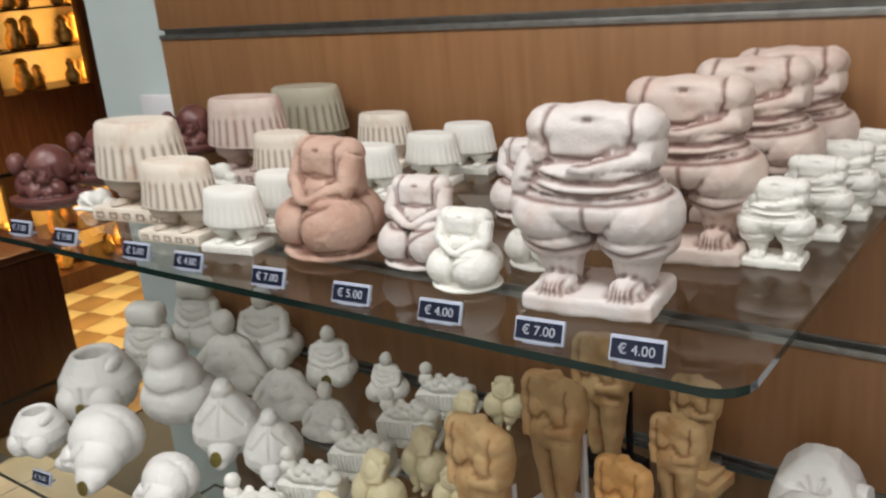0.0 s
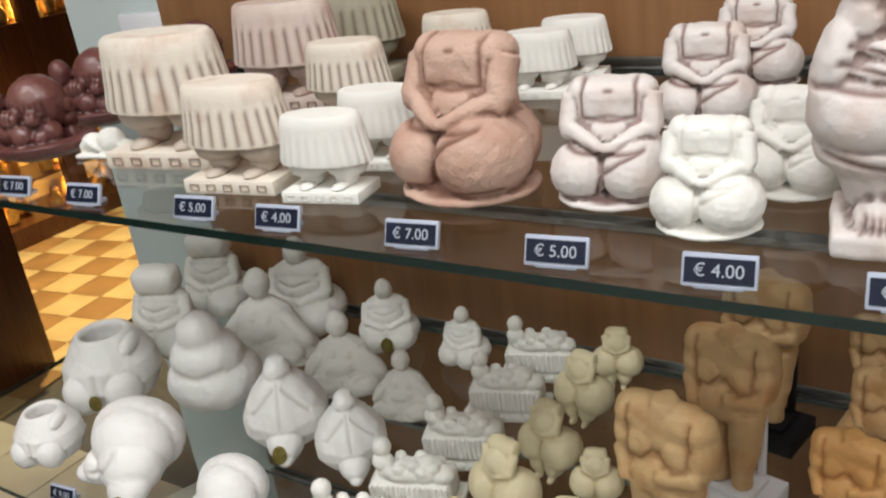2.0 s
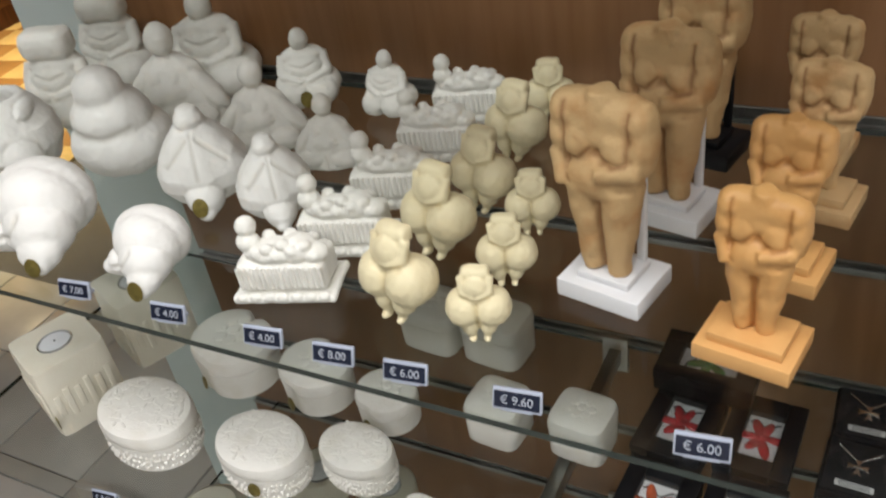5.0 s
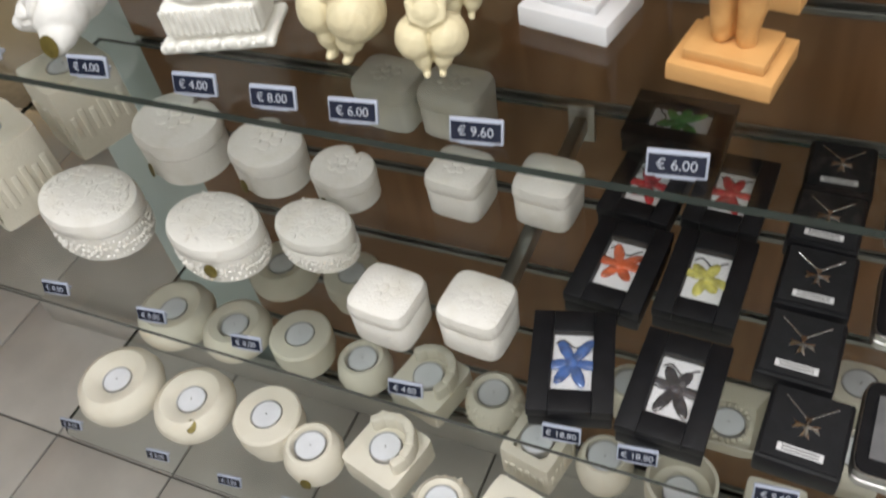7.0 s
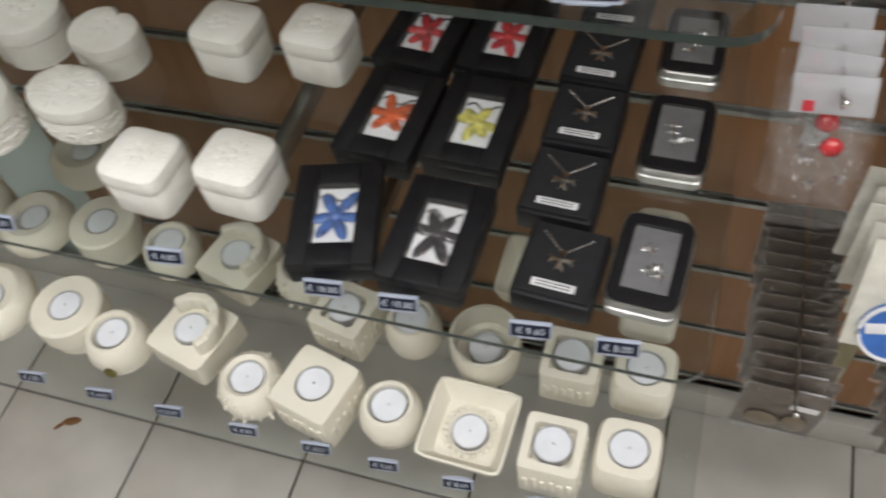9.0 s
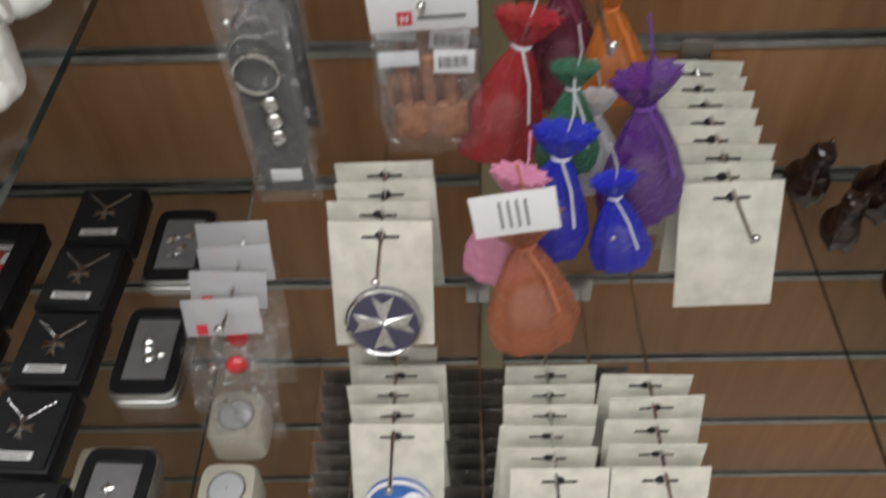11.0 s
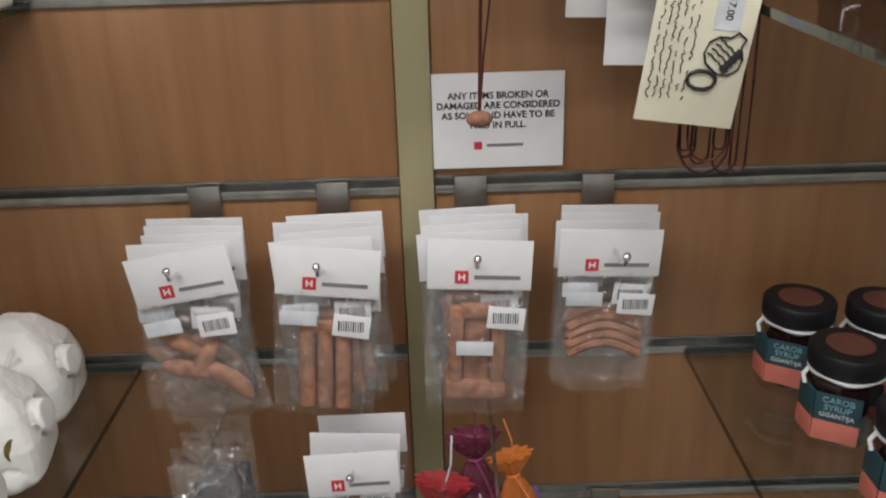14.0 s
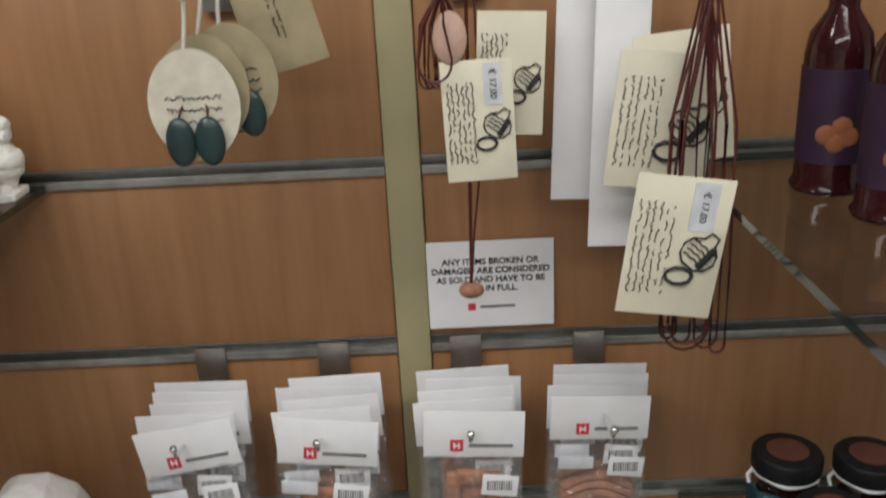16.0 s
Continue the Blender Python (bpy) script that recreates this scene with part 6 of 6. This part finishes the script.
for x, y, z, h in ((1.386, -0.055, 1.60, 0.206), (1.362, -0.045, 1.60, 0.177)):
    swing(x, y, z, 0.036, h, 0, 2, "long plain white card hanging behind the necklace tags", False, 1, True)
cords(1.266, -0.075, 1.572, 1.500, 7, 3, 0.016)
cords(1.424, -0.110, 1.572, 1.326, 8, 5, 0.022)
nk = thing("bead_necklace", (0, 0, 0), "maroon cord with a brown clay bead", "necklace", "cord necklaces")
bm = bmesh.new()
tube(bm, [(1.2830, -0.050, 1.574), (1.2820, -0.048, 1.49), (1.2805, -0.042, 1.40), (1.2795, -0.040, 1.354)], 0.0014)
tube(bm, [(1.2880, -0.050, 1.574), (1.2900, -0.048, 1.46), (1.2830, -0.042, 1.40), (1.2795, -0.040, 1.354)], 0.0008)
part("cord", bm, M_CORDR, nk)
bm = bmesh.new()
ball(bm, (1.2795, -0.040, 1.3535), (0.0095, 0.007, 0.0062))
part("bead", bm, M_CLAY, nk, "brown clay bead")
pb = thing("clay_pendant", (1.271, -0.080, 1.543), "pale pink clay disc pendant on cords", "pendant")
bm = bmesh.new()
ball(bm, (0, 0, 0), (0.011, 0.004, 0.017))
part("disc", bm, M_TERRA, pb)

for x, y, z, a in ((1.1110, -0.100, 1.561, 0), (1.119, -0.090, 1.568, 4), (1.128, -0.080, 1.573, -5)):
    t = thing("earring_card", (0, 0, 0), "rounded cream card with handwriting and dark green stone earrings", "earrings", "earring cards")
    t.matrix_basis = pose(x, y, z, 0, a, 0) @ Matrix.Diagonal((1.22, 1.22, 1.22, 1))
    bm = bmesh.new()
    rod(bm, (0, 0, -0.040), (0, -0.0011, -0.040), 0.0235, seg=40)
    bmesh.ops.scale(bm, vec=(1, 1, 1.22), space=Matrix.Translation((0, 0, 0.040)), verts=bm.verts)
    part("card", bm, mat_once("beige_card", (0.62, 0.58, 0.47), 0.7) if a == 0 else mat_once("tan_card", (0.36, 0.30, 0.18), 0.7), t)
    for k in range(3):
        bm = bmesh.new()
        tube(bm, [(-0.014 + 0.028 * (q + rr.uniform(-0.5, 0.5)) / 36, -0.0014, -0.036 - 0.006 * k + rr.uniform(-0.0014, 0.0014)) for q in range(37)], 0.0003, 4)
        part("handwriting", bm, M_INK, t)
    for s in (-1, 1):
        bm = bmesh.new()
        ball(bm, (0.0075 * s - 0.001, -0.004, -0.058), (0.0078, 0.0040, 0.0130), sub=3)
        part("stone", bm, mat_once("green_stone", (0.02, 0.045, 0.045), 0.3), t, "dark green stone drop")
        bm = bmesh.new()
        tube(bm, [(0.0075 * s - 0.001, -0.004, -0.048), (0.007 * s, -0.003, -0.042), (0.006 * s, -0.001, -0.040)], 0.0006)
        part("ear_hook", bm, M_CORDR, t)
    bm = bmesh.new()
    tube(bm, [(-0.003, 0.0, -0.020), (0.0, 0.002, 0.0), (0.002, 0.004, 0.022)], 0.0012)
    part("loop", bm, mat_once("clear_loop", (0.6, 0.58, 0.5)), t)
bt = thing("earring_card", (0, 0, 0), "large tilted cream card with a drawn figure behind earrings", "earrings", "earring cards")
bt.matrix_basis = pose(1.150, -0.060, 1.600, 0, -14, 0)
bm = bmesh.new()
box(bm, (0, 0, -0.035), (0.050, 0.0009, 0.082), 0.0003)
part("card", bm, mat_once("tan_card", (0.36, 0.30, 0.18), 0.7), bt)
scribbles(bt, 2, 0.035, -0.002, -0.020, 0.004, 11)

# ---- syrup jars, bottles and cats ----
M_JAR = mat("dark_syrup_glass", (0.018, 0.007, 0.006), 0.08, 0.2, 30, 0.0, coat=0.8)
M_TEAL = mat("teal_label", (0.018, 0.06, 0.075), 0.5, 0.08, 60)
M_CORAL = mat("coral_label", (0.58, 0.16, 0.12), 0.5, 0.06, 60)


def jar(x, y, turn):
    t = thing("syrup_jar", (x, y, ZB), "dark syrup jar with black lid and teal and coral label", "jar", "syrup jars", turn)
    bm = bmesh.new()
    lathe(bm, [(0.0235, 0), (0.0255, 0.003), (0.0255, 0.040), (0.0225, 0.047), (0.0215, 0.050)], 8)
    part("body", bm, M_JAR, t)
    bm = bmesh.new()
    lathe(bm, [(0.0255, 0.052), (0.027, 0.054), (0.027, 0.066), (0.0255, 0.068), (0.020, 0.0684), (0.001, 0.0684)], 36)
    lid = part("lid", bm, M_BLACK, t)
    bm = bmesh.new()
    lathe(bm, [(0.016, 0.0686), (0.016, 0.0690), (0.001, 0.0691)], 28)
    part("lid_print", bm, mat_once("brown_print", (0.10, 0.035, 0.025)), lid, "round brown lid print")
    bm = bmesh.new()
    tube(bm, [(0.0242 * math.cos(a * 0.2094), 0.0242 * math.sin(a * 0.2094), 0.0505 + 0.0008 * math.sin(a)) for a in range(31)], 0.0019, 6)
    tube(bm, [(-0.023, -0.010, 0.050), (-0.026, -0.014, 0.046), (-0.024, -0.016, 0.040)], 0.0016)
    part("twine", bm, M_PAPER, t, "white twine")
    for nm, m, z0, z1 in (("upper_label", M_TEAL, 0.020, 0.041), ("lower_label", M_CORAL, 0.004, 0.0195)):
        bm = bmesh.new()
        box(bm, (0, -0.0258, (z0 + z1) / 2), (0.030, 0.0010, z1 - z0), 0.0002)
        box(bm, (-0.0215, -0.0165, (z0 + z1) / 2), (0.020, 0.0010, z1 - z0), 0.0002, (0, 0, -55))
        part(nm, bm, m, t)
    for k, (s, sz) in enumerate((("CAROB", 0.0062), ("SYRUP", 0.0062), ("GGANTIJA", 0.0048))):
        me = letters(s, sz)
        me.transform(pose(0, -0.0267, 0.0365 - 0.0058 * k, 90, 0, 0))
        me.materials.append(mat_once("pale_teal_print", (0.25, 0.45, 0.52)) if k < 2 else M_PAPER)
        part("text_line", me, None, t)


for x, y, a in ((1.524, -0.050, -32), (1.530, -0.124, -30), (1.540, -0.205, -34), (1.585, -0.060, -35), (1.591, -0.135, -32), (1.602, -0.22, -30)):
    jar(x, y, a)


def bottle(x, y, turn):
    t = thing("syrup_bottle", (x, y, ZA), "tall dark red syrup bottle with a fruit label", "bottle", "syrup bottles", turn)
    bm = bmesh.new()
    lathe(bm, [(0.021, 0), (0.0225, 0.003), (0.0200, 0.008), (0.0200, 0.085), (0.018, 0.098), (0.009, 0.112), (0.0085, 0.135), (0.010, 0.137), (0.010, 0.142)], 32)
    part("glass", bm, mat_once("dark_red_glass", (0.035, 0.006, 0.007), 0.08), t)
    bm = bmesh.new()
    lathe(bm, [(0.0206, 0.020), (0.0206, 0.078)], 32)
    lab = part("label", bm, mat_once("aubergine_label", (0.035, 0.012, 0.035)), t)
    bm = bmesh.new()
    for dx, dz in ((0, 0), (0.007, 0.004), (-0.006, 0.005), (0.003, 0.010)):
        ball(bm, (dx, -0.0204, 0.034 + dz), (0.0062, 0.001, 0.0062), sub=2)
    part("fruit_print", bm, mat_once("fruit_print", (0.30, 0.10, 0.04)), lab)
    bm = bmesh.new()
    rod(bm, (0, 0, 0.130), (0, 0, 0.150), 0.011)
    part("cap", bm, M_BLACK, t)


for x, y in ((1.508, -0.100), (1.521, -0.160), (1.561, -0.09), (1.572, -0.165)):
    bottle(x, y, -15)

bm = bmesh.new()
ball(bm, (0, 0, 0.26), (0.24, 0.30, 0.27))
ball(bm, (0, -0.06, 0.52), (0.17, 0.18, 0.22))
ball(bm, (0, -0.10, 0.78), (0.15, 0.16, 0.14))
for s in (-1, 1):
    rod(bm, (0.09 * s, -0.08, 0.84), (0.11 * s, -0.06, 1.0), 0.06, 0.008, 10)
    ball(bm, (0.09 * s, -0.20, 0.28), (0.06, 0.06, 0.26))
CAT = sculpt("cat_body", bm, 0.025, 1)
M_CATDARK = mat("dark_brown_glaze", (0.03, 0.013, 0.010), 0.16, 0.3, 40, 0.1, coat=0.5)
for x, y, h, a in ((1.487, -0.030, 0.075, 20), (1.502, -0.085, 0.070, -10), (1.545, -0.050, 0.090, 15), (1.556, -0.105, 0.075, 0), (1.535, -0.15, 0.07, 10)):
    figurine(CAT, M_CATDARK, (x + 0.02, y, ZC), h, "glossy dark brown ceramic cat figurine", "dark cats", a, "cat_figurine")

bm = bmesh.new()
ball(bm, (0, 0, 0.002), (0.018, 0.008, 0.002), sub=2)
ball(bm, (-0.022, -0.006, 0.0015), (0.012, 0.004, 0.0015), (0, 0, 30), sub=2)
solid("dead_leaf", bm, mat_once("dry_leaf", (0.20, 0.09, 0.03)), "small dry brown leaf lying on the floor tiles", "leaf", loc=(0.0, -0.30, 0), turn=20)

# ---- ceiling lights ----
M_TUBE = glow("light_diffuser", (1.0, 0.95, 0.88), 2.0)
for x, y, w in ((0.5, -0.95, 1.5), (2.1, -0.95, 1.5), (0.9, -2.2, 2.4)):
    t = thing("ceiling_light", (x, y, 2.78), "long white ceiling light with a glowing diffuser", "ceiling light", "ceiling lights")
    bm = bmesh.new()
    box(bm, (0, 0, -0.02), (w + 0.06, 0.36, 0.04), 0.004)
    part("frame", bm, M_WHITE, t)
    bm = bmesh.new()
    box(bm, (0, 0, -0.045), (w, 0.30, 0.01), 0.002)
    part("diffuser", bm, M_TUBE, t)

# ---- floor tiles ----
floor_ob = bpy.data.objects["floor"]
rest = bmesh.new()
for i in range(-8, 15):
    for j in range(-12, 3):
        x, y = 0.15 + TILE * (i + 0.5), -0.265 + TILE * (j + 0.5)
        if y > -0.02 and x > -0.2:
            continue
        if -6 <= i <= 9 and -6 <= j:
            t = new("floor_tile", grey_me)
            t.parent = floor_ob
            t.location = (x, y, -0.006)
        else:
            box(rest, (x, y, -0.006), (TILE - 0.005, TILE - 0.005, 0.012))
far = part("far_tiles", rest, M_TILE, floor_ob)
tagged(far, kind="stuff")
turn = Matrix.Rotation(radians(8), 4, "Z")
for i in range(-9, 9):
    for j in range(-8, 8):
        p = turn @ Vector((0.2 * i, 0.2 * j, 0))
        x, y = -2.75 + p.x, 1.55 + p.y
        if x > -2.05 or x < -3.75 or y < 0.45:
            continue
        t = new("floor_tile", yel_me if (i + j) % 2 else brn_me)
        t.parent = floor_ob
        t.matrix_basis = Matrix.Translation((x, y, 0.001)) @ turn
